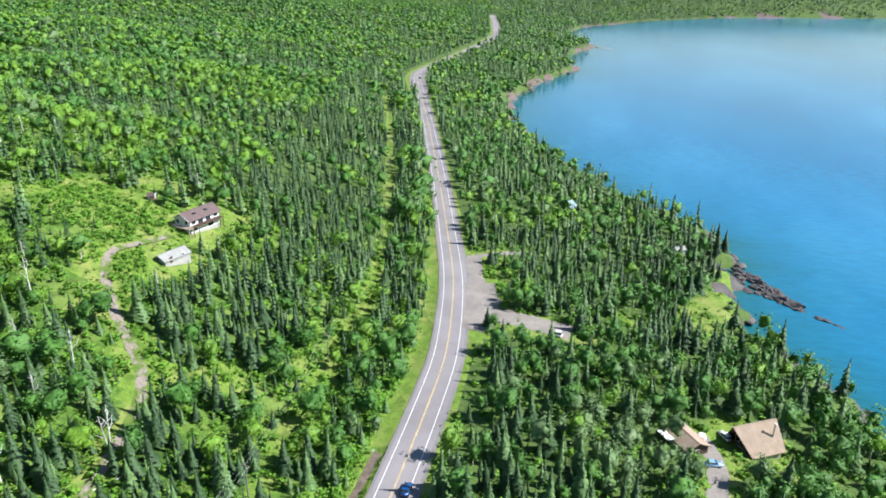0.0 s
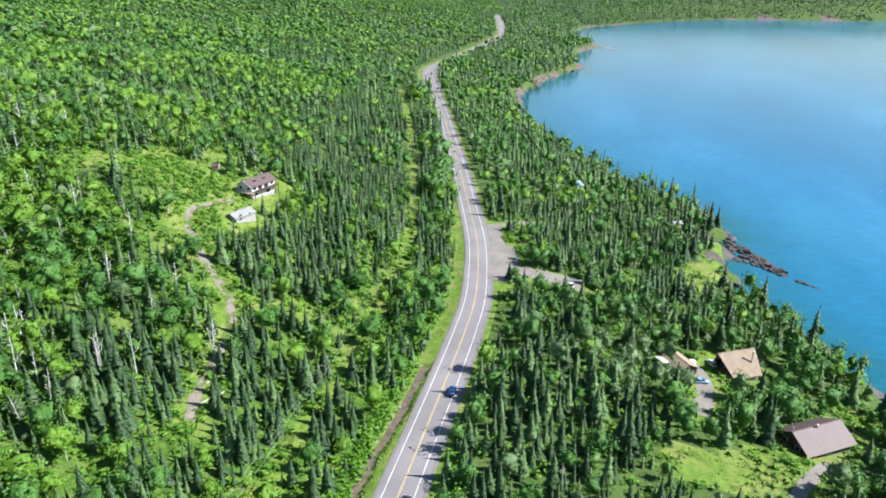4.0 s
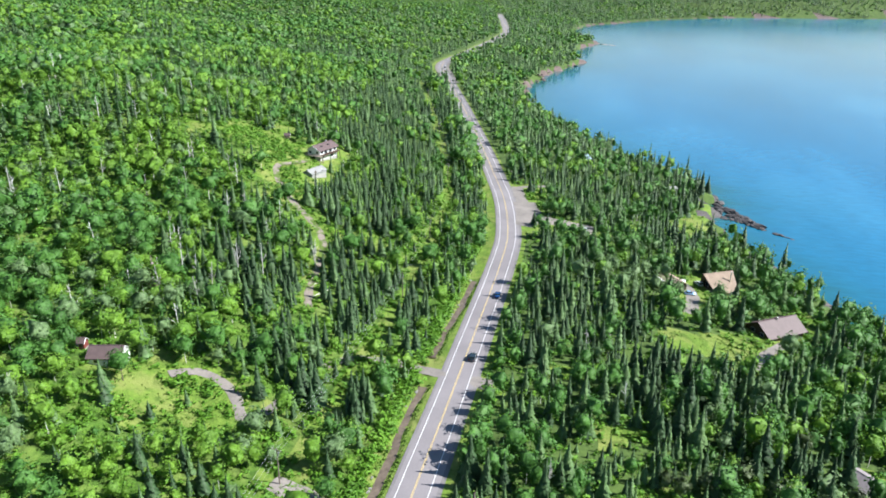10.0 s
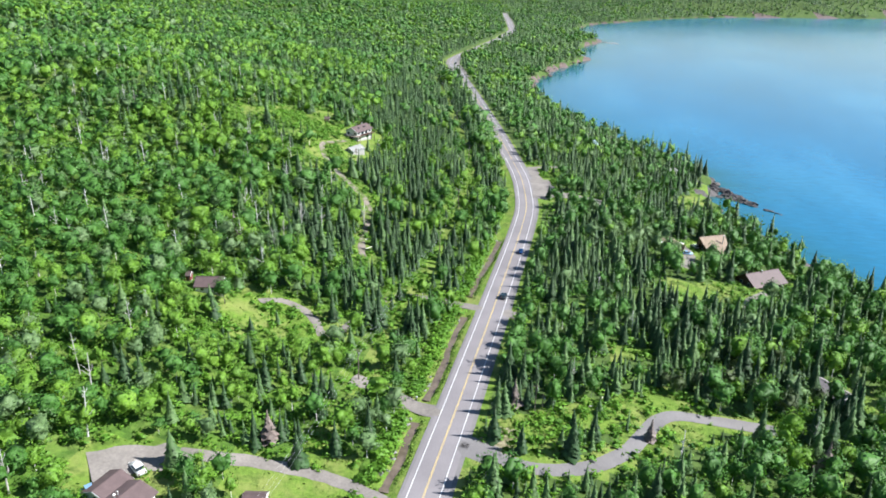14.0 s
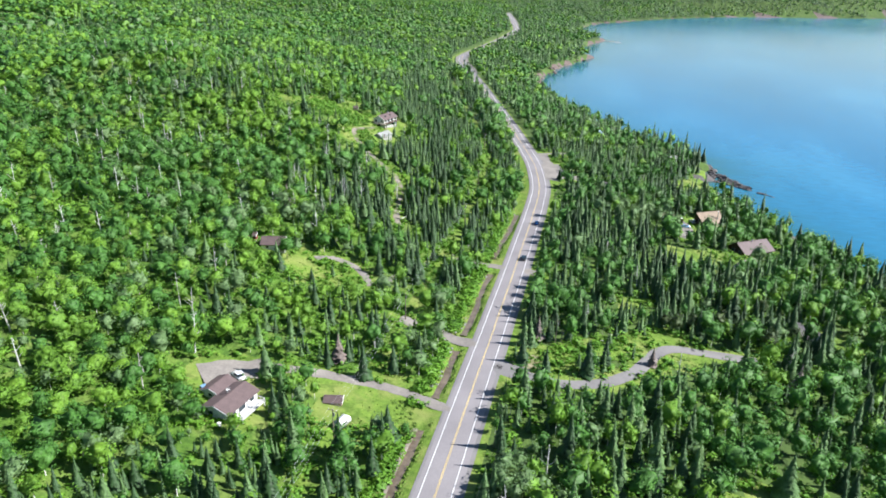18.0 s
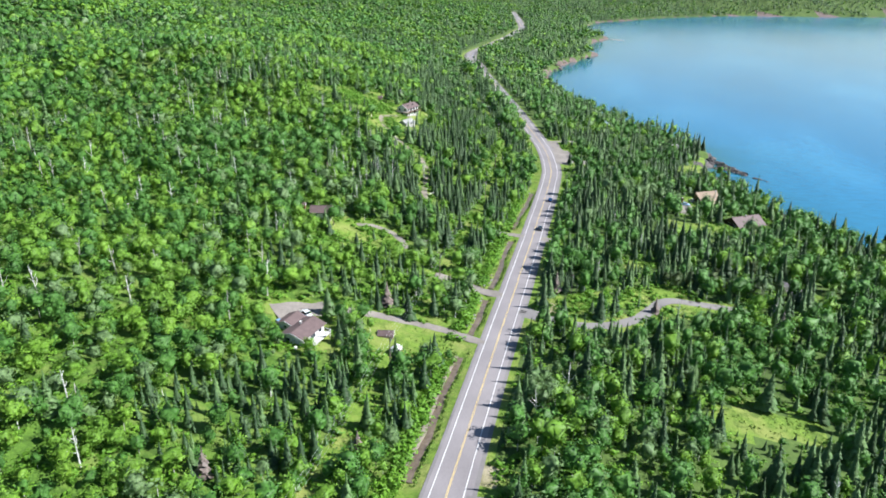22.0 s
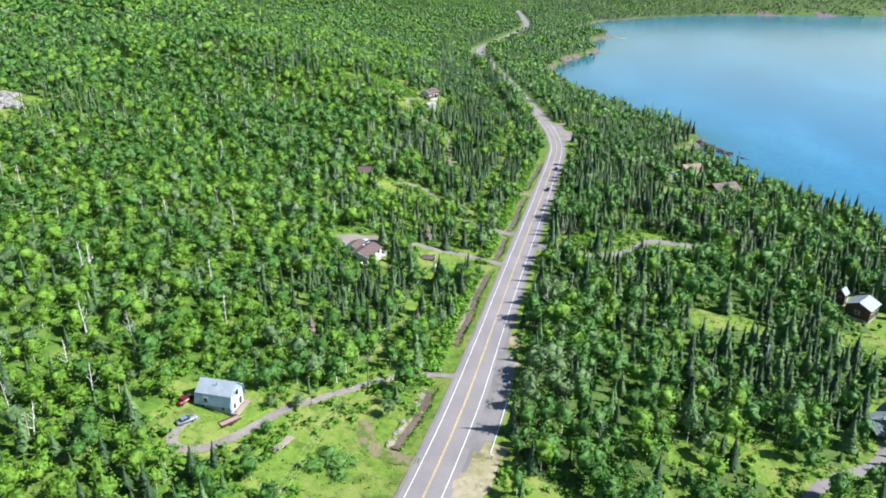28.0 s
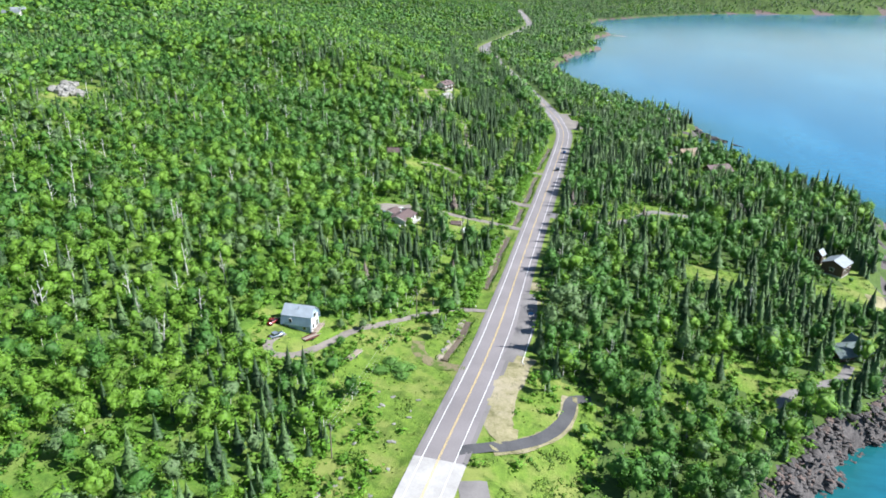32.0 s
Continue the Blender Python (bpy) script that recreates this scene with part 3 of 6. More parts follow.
for name, (label, m, wide, way) in TRACKS.items():
    ribbon(name, label, way, wide, M[m], 0.11 if name == "loop_edge" else 0.15 if name == "dry_verge" else 0.22 if m == "newasphalt" else 0.14, ragged=0.12 if m in ("newasphalt", "shoulder") else 0.5)
for a, b, xa, xb in DITCHES:
    ys = np.arange(a + 1.5, b - 1, 2.0)
    xs = ditch_x(ys, a, b, xa, xb)
    wet = ribbon("ditch_water", "brown water standing in the roadside ditch", [(float(x), float(y)) for x, y in zip(xs, ys)], 2.5, M["ditchwater"], category="ditch")
    co = np.zeros(len(wet.data.vertices) * 3, np.float32)
    wet.data.vertices.foreach_get("co", co)
    co = co.reshape(-1, 3)
    co[:, 2] = land(ditch_x(co[:, 1], a, b, xa, xb), co[:, 1]) + 0.46
    wet.data.vertices.foreach_set("co", co.ravel())
    wet.data.update()
    if a < -30:
        ribbon("ditch_bank", "pale stony bank of the roadside ditch", [(float(x) - 1.6, float(y)) for x, y in zip(xs, ys)], 1.8, M["bank"], 0.07, "ditch")

# ---- the woods ----
rng = np.random.default_rng(7)


def spruce_shape(tiers, arms, seed, slim=1.0):
    """A unit spruce, 1 high: drooping whorls of needle boughs, each a folded kite."""
    r = np.random.default_rng(seed)
    v, f = [], []
    for i in range(tiers):
        t = (i + 0.3) / tiers
        z = 0.10 + 0.90 * t
        reach = 0.195 * slim * (1 - t) ** 1.2 * (0.75 + 0.5 * r.random()) + 0.008
        turn = r.random() * 6.28
        n = max(4, int(arms * (1 - 0.45 * t)))
        for k in range(n):
            a = turn + 6.283 * (k + 0.35 * r.random()) / n
            l = reach * (0.75 + 0.5 * r.random())
            w = l * 0.42 + 0.008
            ca, sa = math.cos(a), math.sin(a)
            drop = 0.35 * l + 0.02
            top = 0.9 / tiers * 0.9
            b = len(v)
            v += [(0, 0, z + top), (ca * l * 0.6 - sa * w, sa * l * 0.6 + ca * w, z - drop * 0.5), (ca * l, sa * l, z - drop), (ca * l * 0.6 + sa * w, sa * l * 0.6 - ca * w, z - drop * 0.5)]
            f.append((b + 3, b + 2, b + 1, b))
    v = np.array(v)
    n = unit(np.c_[unit(v[:, :2] + 1e-6), np.full(len(v), 0.55)])
    n[::4] = unit(0.35 * n[::4] + np.array((0, 0, 1.0)))
    return v, np.array(f), n


def ball(level):
    """A unit icosphere as arrays; level 1 has 20 faces."""
    bm = bmesh.new()
    bmesh.ops.create_icosphere(bm, subdivisions=level, radius=1.0)
    v, f = np.array([tuple(p.co) for p in bm.verts]), np.array([[p.index for p in q.verts] for q in bm.faces])
    bm.free()
    return v, f


EIGHT = np.array([(1, 0, 0), (0, 1, 0), (-1, 0, 0), (0, -1, 0), (0, 0, 1), (0, 0, -1)], float), np.array([(0, 1, 4), (1, 2, 4), (2, 3, 4), (3, 0, 4), (1, 0, 5), (2, 1, 5), (3, 2, 5), (0, 3, 5)])
BALLS = {0: EIGHT, 1: ball(1), 2: ball(2)}


def unit(v):
    return v / (np.linalg.norm(v, axis=-1, keepdims=True) + 1e-9)


def crown_shape(lobes, leaves, size, seed, tall=1.0, swell=1.0, level=2, grain=0.65):
    """A unit broadleaf crown, 1 high: rounded leaf masses grown into one another, covered in small leaf sprays that stand out of them."""
    r = np.random.default_rng(seed)
    a = r.uniform(0, 6.283) + np.arange(lobes) * 2.4
    up = np.linspace(-0.5, 0.92, lobes) + r.uniform(-0.15, 0.15, lobes)
    out = np.sqrt(np.clip(1 - up**2, 0.06, 1)) * r.uniform(0.65, 1.2, lobes)
    c = np.c_[0.195 * out * np.cos(a), 0.195 * out * np.sin(a), 0.30 * up * tall]
    rad = r.uniform(0.085, 0.175, lobes) * swell * (12.0 / (lobes + 4)) ** 0.35
    c, rad = np.concatenate([c, [(0, 0, -0.02)]]), np.append(rad, 0.15 * swell)

    def reach(d):
        along = d @ c.T
        gap = along**2 - (c**2).sum(1) + rad**2
        far = np.where(gap > 0, along + np.sqrt(np.maximum(gap, 0)), 0.02)
        return far.max(1), far.argmax(1)

    d, f = BALLS[level]
    q, _ = np.linalg.qr(r.normal(0, 1, (3, 3)))
    d = d @ q
    if np.linalg.det(q) < 0:
        f = f[:, ::-1]
    t, k = reach(d)
    v = d * (t * r.uniform(0.73, 0.89, len(t)))[:, None]
    n = unit(0.75 * unit(v - c[k]) + 0.35 * d)
    d = unit(r.normal(0, 1, (leaves, 3)) + np.array((0, 0, 0.45)))
    t, k = reach(d)
    p = d * t[:, None]
    soft = unit(0.7 * unit(p - c[k]) + 0.3 * d)
    p = p + soft * (r.uniform(-0.6, 1.7, leaves) * size)[:, None]
    nrm = unit(soft + np.array((0, 0, 0.22)) + r.normal(0, 0.55, (leaves, 3)))
    e1 = unit(np.cross(nrm, r.normal(0, 1, (leaves, 3))))
    e2 = np.cross(nrm, e1)
    s = (size * r.uniform(0.55, 1.35, leaves))[:, None]
    tri = np.stack([p + e1 * s * r.uniform(0.9, 1.3, (leaves, 1)), p - e1 * s * 0.6 + e2 * s * 0.9 - nrm * s * 0.25, p - e1 * s * 0.6 - e2 * s * 0.9 - nrm * s * 0.25], 1)
    ln = unit(0.85 * soft + grain * nrm)
    verts = np.concatenate([v, tri.reshape(-1, 3)]) + np.array((0, 0, 0.58))
    faces = np.concatenate([f, len(v) + np.arange(leaves * 3).reshape(-1, 3)])
    return verts, faces, np.concatenate([n, np.repeat(ln, 3, 0)])


def stem_shape(r0=0.012, top=0.6):
    v = [(r0 * math.cos(a), r0 * math.sin(a), -0.05) for a in (0, 2.1, 4.2)] + [(0.4 * r0 * math.cos(a), 0.4 * r0 * math.sin(a), top) for a in (0, 2.1, 4.2)]
    return np.array(v), np.array([(0, 1, 4, 3), (1, 2, 5, 4), (2, 0, 3, 5)])


def planted(shape, x, y, z, high, wide, turn, lean):
    """The shape set at every place: arrays of verts, faces and, where the shape has them, normals."""
    v, f = shape[:2]
    c, s = np.cos(turn)[:, None], np.sin(turn)[:, None]
    px, py, pz = v[None, :, 0] * wide[:, None], v[None, :, 1] * wide[:, None], v[None, :, 2] * high[:, None]
    vx = px * c - py * s + x[:, None] + lean[:, :1] * pz
    vy = px * s + py * c + y[:, None] + lean[:, 1:] * pz
    out = np.stack([vx, vy, pz + z[:, None]], -1).reshape(-1, 3)
    faces = (f[None] + (np.arange(len(x)) * len(v))[:, None, None]).reshape(-1, f.shape[1])
    if len(shape) < 3:
        return out, faces
    n = shape[2][None]
    return out, faces, np.stack([n[..., 0] * c - n[..., 1] * s, n[..., 0] * s + n[..., 1] * c, np.repeat(n[..., 2], len(x), 0)], -1).reshape(-1, 3)


def seeds_of(step, zone):
    """Jittered planting places in a band of distance from the flight line."""
    lo, hi = zone
    ymax = min(hi + 10, 3500)
    gx = np.arange(-1700 if hi > 600 else -700, 1100 if hi > 1200 else 230, step)
    gy = np.arange(-252, ymax, step * 0.92)
    x, y = np.meshgrid(gx, gy)
    x = x + (np.arange(len(gy)) % 2)[:, None] * step * 0.5
    x, y = (x + rng.uniform(-0.42, 0.42, x.shape) * step).ravel(), (y + rng.uniform(-0.42, 0.42, y.shape) * step).ravel()
    dist = np.hypot(x - 45, y - np.clip(y - 70, -312, 9))
    keep = (dist >= lo) & (dist < hi) & (x > 12 - (y + 352) * 1.2)
    x, y, dist = x[keep], y[keep], dist[keep]
    u, sh = x - road_x(y), shore_x(y) - x
    far_cut = np.interp(y, [0, 600, 900, 3000], [8.8, 9.0, 12.0, 12.0]) + np.interp(y, [145, 165, 195, 215], [0, 5.5, 5.0, 0])
    keep = ((y > 2150) | (u > far_cut) | (u < -np.where(y > 640, np.where(y > 1150, 13, 18), np.where(y > 280, 7.2, np.where(y > 120, 9.8, np.where(y > -110, 13.8, 17.0)))))) & (sh > np.where(y < -90, 9.5, np.where(y > 500, 5.5, 9)))
    x, y, dist = x[keep], y[keep], dist[keep]
    keep = (near_any(x, y, CLEAR_A, 0.3) < 0) & (near_any(x, y, LANE_P, 1.7) < 0)
    x, y, dist = x[keep], y[keep], dist[keep]
    gap = bumpy(x + 11, y, 5.5) + 0.6 * bumpy(x, y + 37, 13)
    keep = gap < np.where(x < road_x(y) - 60, 1.15, 1.05)
    return x[keep], y[keep]


STANDS = np.array([(-34, -92, 24), (-24, -78, 12), (-45, -100, 14), (-46, 190, 26), (-112, 162, 14), (-78, 166, 12), (-66, 112, 12), (-44, 118, 12), (-40, 215, 30), (-55, 165, 20), (-70, 260, 40), (-90, 330, 40), (-120, 430, 50), (76, 290, 26), (68, 264, 14), (84, 320, 20), (60, 250, 10), (62, 92, 14), (30, 122, 10), (-36, 95, 26), (-75, 90, 22), (-24, 40, 14), (-40, 8, 12), (-26, -8, 12), (70, 235, 22), (85, 300, 24), (60, 290, 26), (-10, -208, 8), (100, 50, 14)], float)


def spruce_share(x, y):
    d = road_x(y) - x
    u_right = -d
    p = np.where(d > 0, np.where(y > 40, np.where(d < 80, 0.52, 0.22), np.where(d < np.where(y > -30, 110, 55), np.where(y > -30, 0.36, 0.26), 0.07)), np.where(y > 0, np.where(y > 230, 0.68, np.where(u_right < 60, 0.62, 0.42)), np.where(y > -110, 0.42, 0.24)))
    p = np.where((d > 150) & (y > 60), 0.2, p)
    p = np.where((d > 210) & (y < 160), 0.3, p)
    p = np.where(near_any(x, y, STANDS, 0.0) > 0, 0.76, p)
    p = np.where(near_any(x, y, np.array([(54, 156, 17), (30, -54, 8)], float), 0.0) > 0, -0.3, p)
    patch = np.where((d > 70) | (y > 300), 0.34 * bumpy(x + 20, y, 43) + 0.22 * bumpy(x, y + 55, 90), 0.0)
    return np.clip(p + 0.28 * bumpy(x, y, 19) + patch, 0.015, 0.97)


LOD = [
    dict(zone=(0, 185), step=4.6, spruce=[spruce_shape(15, 9, s, 1.0) for s in range(6)], crown=[crown_shape(7 + s % 4, 215, 0.031, s, 1.2, 1.0, 2) for s in range(10)], big=1.0),
    dict(zone=(185, 310), step=4.7, spruce=[spruce_shape(8, 7, s, 1.0) for s in range(4)], crown=[crown_shape(7, 90, 0.044, s, 1.2, 1.05, 1) for s in range(8)], big=1.0),
    dict(zone=(310, 560), step=5.4, spruce=[spruce_shape(6, 6, s, 1.0) for s in range(4)], crown=[crown_shape(5, 36, 0.056, s, 1.15, 1.1, 1, 0.35) for s in range(7)], big=1.05),
    dict(zone=(560, 1100), step=7.4, spruce=[spruce_shape(4, 5, s, 1.2) for s in range(3)], crown=[crown_shape(4, 13, 0.085, s, 0.8, 1.15, 1, 0.2) for s in range(6)], big=1.25),
    dict(zone=(1100, 3400), step=12.5, spruce=[spruce_shape(3, 4, s, 1.6) for s in range(3)], crown=[crown_shape(4, 6, 0.11, s, 0.55, 1.2, 0, 0.2) for s in range(6)], big=1.55),
]
FILL = [spruce_shape(8, 6, 60 + s, 0.85) for s in range(5)]
LOW = np.array([(-236, -24, 13), (-228, -36, 10), (-246, 2, 14), (-112, 172, 13), (-130, 180, 12), (-98, 152, 7), (-92, 184, 8), (-140, 168, 9), (-74, 130, 6), (-92, 146, 5), (88, 260, 7), (92, 262, 6), (-43, -64, 7), (-50, -60, 6), (46, -172, 8), (45, -186, 9), (48, -160, 7), (90, -130, 8), (82, -126, 6), (66, -144, 5), (70, -128, 5), (84, 240, 8), (76, 238, 7), (92, 246, 6), (24, 337, 6), (29, 340, 5), (50, 226, 6), (134, -15, 7), (129, -8, 5), (140, -18, 6), (40, -194, 8), (46, -184, 6), (46, -168, 5), (32, -206, 8), (14, -104, 3), (-80, 30, 4), (62, 160, 5), (100, 182, 4), (14, 201, 8), (25, 203, 10), (33, 203, 6), (96, 126, 8), (106, 131, 8), (88, 112, 8), (76, 107, 8), (88, 164, 7), (96, 168, 6), (70, 157, 6), (-92, 194, 7), (-86, 168, 8), (-88, 196, 6), (48, -4, 7), (56, 5, 7), (66, 17, 8), (76, 25, 8), (36, -14, 5), (82, 250, 8), (92, 246, 7), (84, -50, 9), (94, -44, 7), (-60, 10, 8), (-48, 18, 7), (-72, 20, 6), (-44, -64, 7), (-34, -58, 6), (-26, -48, 6), (-34, -164, 5), (-40, -168, 6), (-26, -164, 5), (44, 44, 5), (52, 50, 4), (70, 104, 6), (132, -40, 8), (144, -40, 7), (122, -92, 6), (114, -104, 6), (88, -122, 7), (72, 140, 6), (-30, 140, 6), (-26, 150, 5), (-30, 190, 5), (22, -150, 3)], float)
SORTS = ["spruce", "spruce_light", "leaf", "leaf_light", "leaf_grey"]
WORDS = {"spruce": ("spruce_woods", "dark green spruces standing close together in the woods"), "spruce_light": ("young_spruce_woods", "paler grey-green spruces scattered in the woods"), "leaf": ("birch_woods", "green birches filling the woods"), "leaf_light": ("aspen_woods", "bright yellow-green aspens among the woods"), "leaf_grey": ("poplar_woods", "grey-green poplars among the woods")}
gathered = {s: [[], [], [], 0] for s in SORTS + ["birchbark"]}


def gather(sort, shape, *where):
    v, f, *n = planted(shape, *where)
    g = gathered[sort]
    g[0].append(v)
    g[1].append(f + g[3])
    g[2] += n
    g[3] += len(v)


SINGLE = {"spruce": [], "spruce_light": [], "leaf": [], "leaf_light": [], "leaf_grey": []}
for lod in LOD:
    x, y = seeds_of(lod["step"], lod["zone"])
    z = land(x, y)
    n = len(x)
    is_spruce = rng.random(n) < spruce_share(x, y)
    pale = rng.random(n)
    tone = bumpy(x + 90, y - 30, 24) + 0.7 * bumpy(x, y + 70, 62)
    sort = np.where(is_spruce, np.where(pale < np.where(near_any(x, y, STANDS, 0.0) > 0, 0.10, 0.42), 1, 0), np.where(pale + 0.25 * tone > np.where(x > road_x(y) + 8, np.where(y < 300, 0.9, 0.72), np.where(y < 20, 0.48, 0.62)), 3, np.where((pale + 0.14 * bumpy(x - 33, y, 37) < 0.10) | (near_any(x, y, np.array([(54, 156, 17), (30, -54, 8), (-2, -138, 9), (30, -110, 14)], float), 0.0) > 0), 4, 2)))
    high = np.where(is_spruce, 4.6 + 8.4 * rng.random(n) ** 1.15, 4.6 + 5.8 * rng.random(n)) * lod["big"]
    high *= np.where(x > road_x(y) + np.where(y < 10, 16, 60), np.where(y < 10, 1.08, 1.12), np.where((x < road_x(y) - 35) & (y < 20), 0.84, 1.0))
    high *= np.where((x < road_x(y)) & (x > road_x(y) - 24) & (y > 280) & (y < 640), 1.35, 1.0)
    wide = high * np.where(is_spruce, rng.uniform(0.78, 1.2, n), rng.uniform(0.92, 1.42, n))
    wide *= np.where(~is_spruce & (x > road_x(y) + 8), 0.84, 1.0)
    wide *= np.where(is_spruce, 1.0, 1.0 + 0.12 * (lod["step"] > 5) + 0.1 * (lod["step"] > 7))
    turn = rng.uniform(0, 6.283, n)
    lean = rng.normal(0, 0.02, (n, 2))
    kind = rng.integers(0, 100, n)
    low = near_any(x, y, LOW, 0.0) > 0
    high = np.where(low, np.minimum(high, rng.uniform(1.8, 4.0, n)), high)
    wide = np.where(low & ~is_spruce, high * 1.2, np.where(low, high, wide))
    gone = (~is_spruce & (rng.random(n) < 0.05)) & (lod["step"] < 6)
    near = (lod["zone"][0] == 0) & (x > -34) & (x < 46) & (y > -205) & (y < 10)
    for k, name in enumerate(SORTS):
        shapes = lod["spruce"] if k < 2 else lod["crown"]
        for j, shape in enumerate(shapes):
            mine = (sort == k) & (kind % len(shapes) == j) & ~gone
            if lod["zone"][0] == 0:
                for i in np.flatnonzero(mine & near)[:60 if k < 3 else 25]:
                    SINGLE[name].append((j, float(x[i]), float(y[i]), float(z[i]), float(high[i]), float(wide[i]), float(turn[i])))
                    mine[i] = False
            if mine.any():
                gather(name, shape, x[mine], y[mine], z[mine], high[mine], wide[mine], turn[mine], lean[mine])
    if lod["zone"][0] < 300:
        pick = (~is_spruce) & ~gone & (rng.random(n) < 0.35)
        gather("birchbark", stem_shape(), x[pick], y[pick], z[pick], high[pick], wide[pick], turn[pick], lean[pick])

# slim young spruces crowding between the larger ones
for zone, step in (((0, 185), 3.3), ((185, 330), 3.6)):
    x, y = seeds_of(step, zone)
    ok = (rng.random(len(x)) < 0.7 * spruce_share(x, y) - 0.12) & (near_any(x, y, LOW, 0.0) < 0)
    x, y = x[ok], y[ok]
    n = len(x)
    high, kind, pale = rng.uniform(3.0, 8.0, n), rng.integers(0, 5, n), rng.random(n) < 0.45
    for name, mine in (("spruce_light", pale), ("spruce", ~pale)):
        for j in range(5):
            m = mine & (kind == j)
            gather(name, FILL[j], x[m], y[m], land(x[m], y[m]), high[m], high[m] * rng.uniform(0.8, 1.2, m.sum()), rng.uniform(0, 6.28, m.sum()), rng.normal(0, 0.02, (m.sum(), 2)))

# the woods go on behind the flight and beyond its sides
gx, gy = np.meshgrid(np.arange(-420, 150, 7.6), np.arange(-415, -20, 7.0))
gx, gy = (gx + rng.uniform(-3, 3, gx.shape)).ravel(), (gy + rng.uniform(-3, 3, gy.shape)).ravel()
gu = gx - road_x(gy)
ok = ((gx < 12 - (gy + 352) * 1.2) | (gy < -252)) & ((gu > 16) | (gu < -20)) & (shore_x(gy) - gx > 9) & (near_any(gx, gy, LANE_P, 2.5) < 0)
gx, gy = gx[ok], gy[ok]
n = len(gx)
high, pick = rng.uniform(6, 11, n), rng.integers(0, 10, n)
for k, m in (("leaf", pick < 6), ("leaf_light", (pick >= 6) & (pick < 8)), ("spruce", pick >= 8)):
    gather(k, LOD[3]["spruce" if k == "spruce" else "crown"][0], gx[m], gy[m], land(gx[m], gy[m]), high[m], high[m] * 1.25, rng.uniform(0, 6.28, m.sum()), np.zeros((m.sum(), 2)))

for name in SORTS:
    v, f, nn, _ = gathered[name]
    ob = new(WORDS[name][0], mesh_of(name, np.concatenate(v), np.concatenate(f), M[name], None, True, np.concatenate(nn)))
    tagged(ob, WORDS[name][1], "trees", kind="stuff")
v, f, _, _ = gathered["birchbark"]
tagged(new("birch_stems", mesh_of("birch_stems", np.concatenate(v), np.concatenate(f), M["birchbark"])), "thin white birch stems under the crowns", "trees", kind="stuff")

# single trees beside the road: each a thing with trunk and crown
TREE_WORDS = {"spruce": ("spruce_tree", "dark green spruce standing near the highway"), "spruce_light": ("spruce_tree", "pale grey-green spruce standing near the highway"), "leaf": ("birch_tree", "green birch with a loose crown near the highway"), "leaf_light": ("aspen_tree", "bright yellow-green aspen near the highway"), "leaf_grey": ("poplar_tree", "grey-green poplar near the highway")}
tree_mesh = {}
for name, spots in SINGLE.items():
    shapes = LOD[0]["spruce"] if "spruce" in name else LOD[0]["crown"]
    for j, x, y, z, high, wide, turn in spots:
        if (name, j) not in tree_mesh:
            bark = M["bark"] if "spruce" in name else M["birchbark"]
            tree_mesh[name, j] = mesh_of("crown", *shapes[j][:2], M[name], None, True, shapes[j][2]), mesh_of("trunk", *stem_shape(0.014, 0.9 if "spruce" in name else 0.65), bark)
        crown, trunk = tree_mesh[name, j]
        t = thing(TREE_WORDS[name][0], TREE_WORDS[name][1], "tree", x, y, z, math.degrees(turn), "roadside trees")
        t.scale = (wide, wide, high)
        for pn, me in (("trunk", trunk), ("crown", crown)):
            o = new(pn, me)
            o.parent = t


# ---- shrubs, bushes, dead trees ----
BRUSH = np.array([(-118, 184, 17), (-106, 190, 13), (-132, 192, 13), (-99, 170, 9), (-92, 164, 10), (-80, 152, 9), (-64, 134, 8), (-36, 158, 9), (-46, 142, 8), (-50, 30, 8), (-47, 36, 6), (-56, 16, 8), (-42, 26, 6), (-64, 14, 6), (40, 16, 10), (30, 6, 6), (52, 26, 6), (62, 32, 6), (4, 248, 8), (8, 262, 7), (80, 262, 6), (-9, -204, 10), (-14, -186, 9), (0, -222, 9), (29, -160, 3.5), (32, -184, 3), (-24, -154, 6), (-18, -146, 4), (96, 122, 6), (88, 122, 5), (92, 172, 5), (80, 168, 4), (120, 164, 5)], float)


def scattered(circles, density):
    """Places strewn over circles of open ground, off the lanes and the road."""
    px, py = [], []
    for cx, cy, r in circles:
        k = int(density * 3.14 * r * r)
        a, d = rng.uniform(0, 6.283, k), r * np.sqrt(rng.random(k))
        px.append(cx + d * np.cos(a))
        py.append(cy + d * np.sin(a))
    px, py = np.concatenate(px), np.concatenate(py)
    u = px - road_x(py)
    ok = (near_any(px, py, LANE_P, 1.0) < 0) & ((u < -12.5) | (u > 8)) & (shore_x(py) - px > 9) & (near_any(px, py, YARDS, 0.0) < 0)
    return px[ok], py[ok]


YARDS = np.array([(-23, -37.4, 4), (-17, -45, 2.5), (-40, -157, 5.5), (-40.2, -151, 7), (-42, -162, 4), (-42.5, -52, 8), (-95, 204, 9.5), (-88, 177, 6.5), (101, 140, 10), (86, 175, 8), (68, 166, 6), (139, -4, 8), (133.6, 4, 4), (124, -81, 9), (-75, 29, 6.5), (-34.6, -157, 3), (-21.6, -157, 3), (-115, 207.5, 3.0)], float)


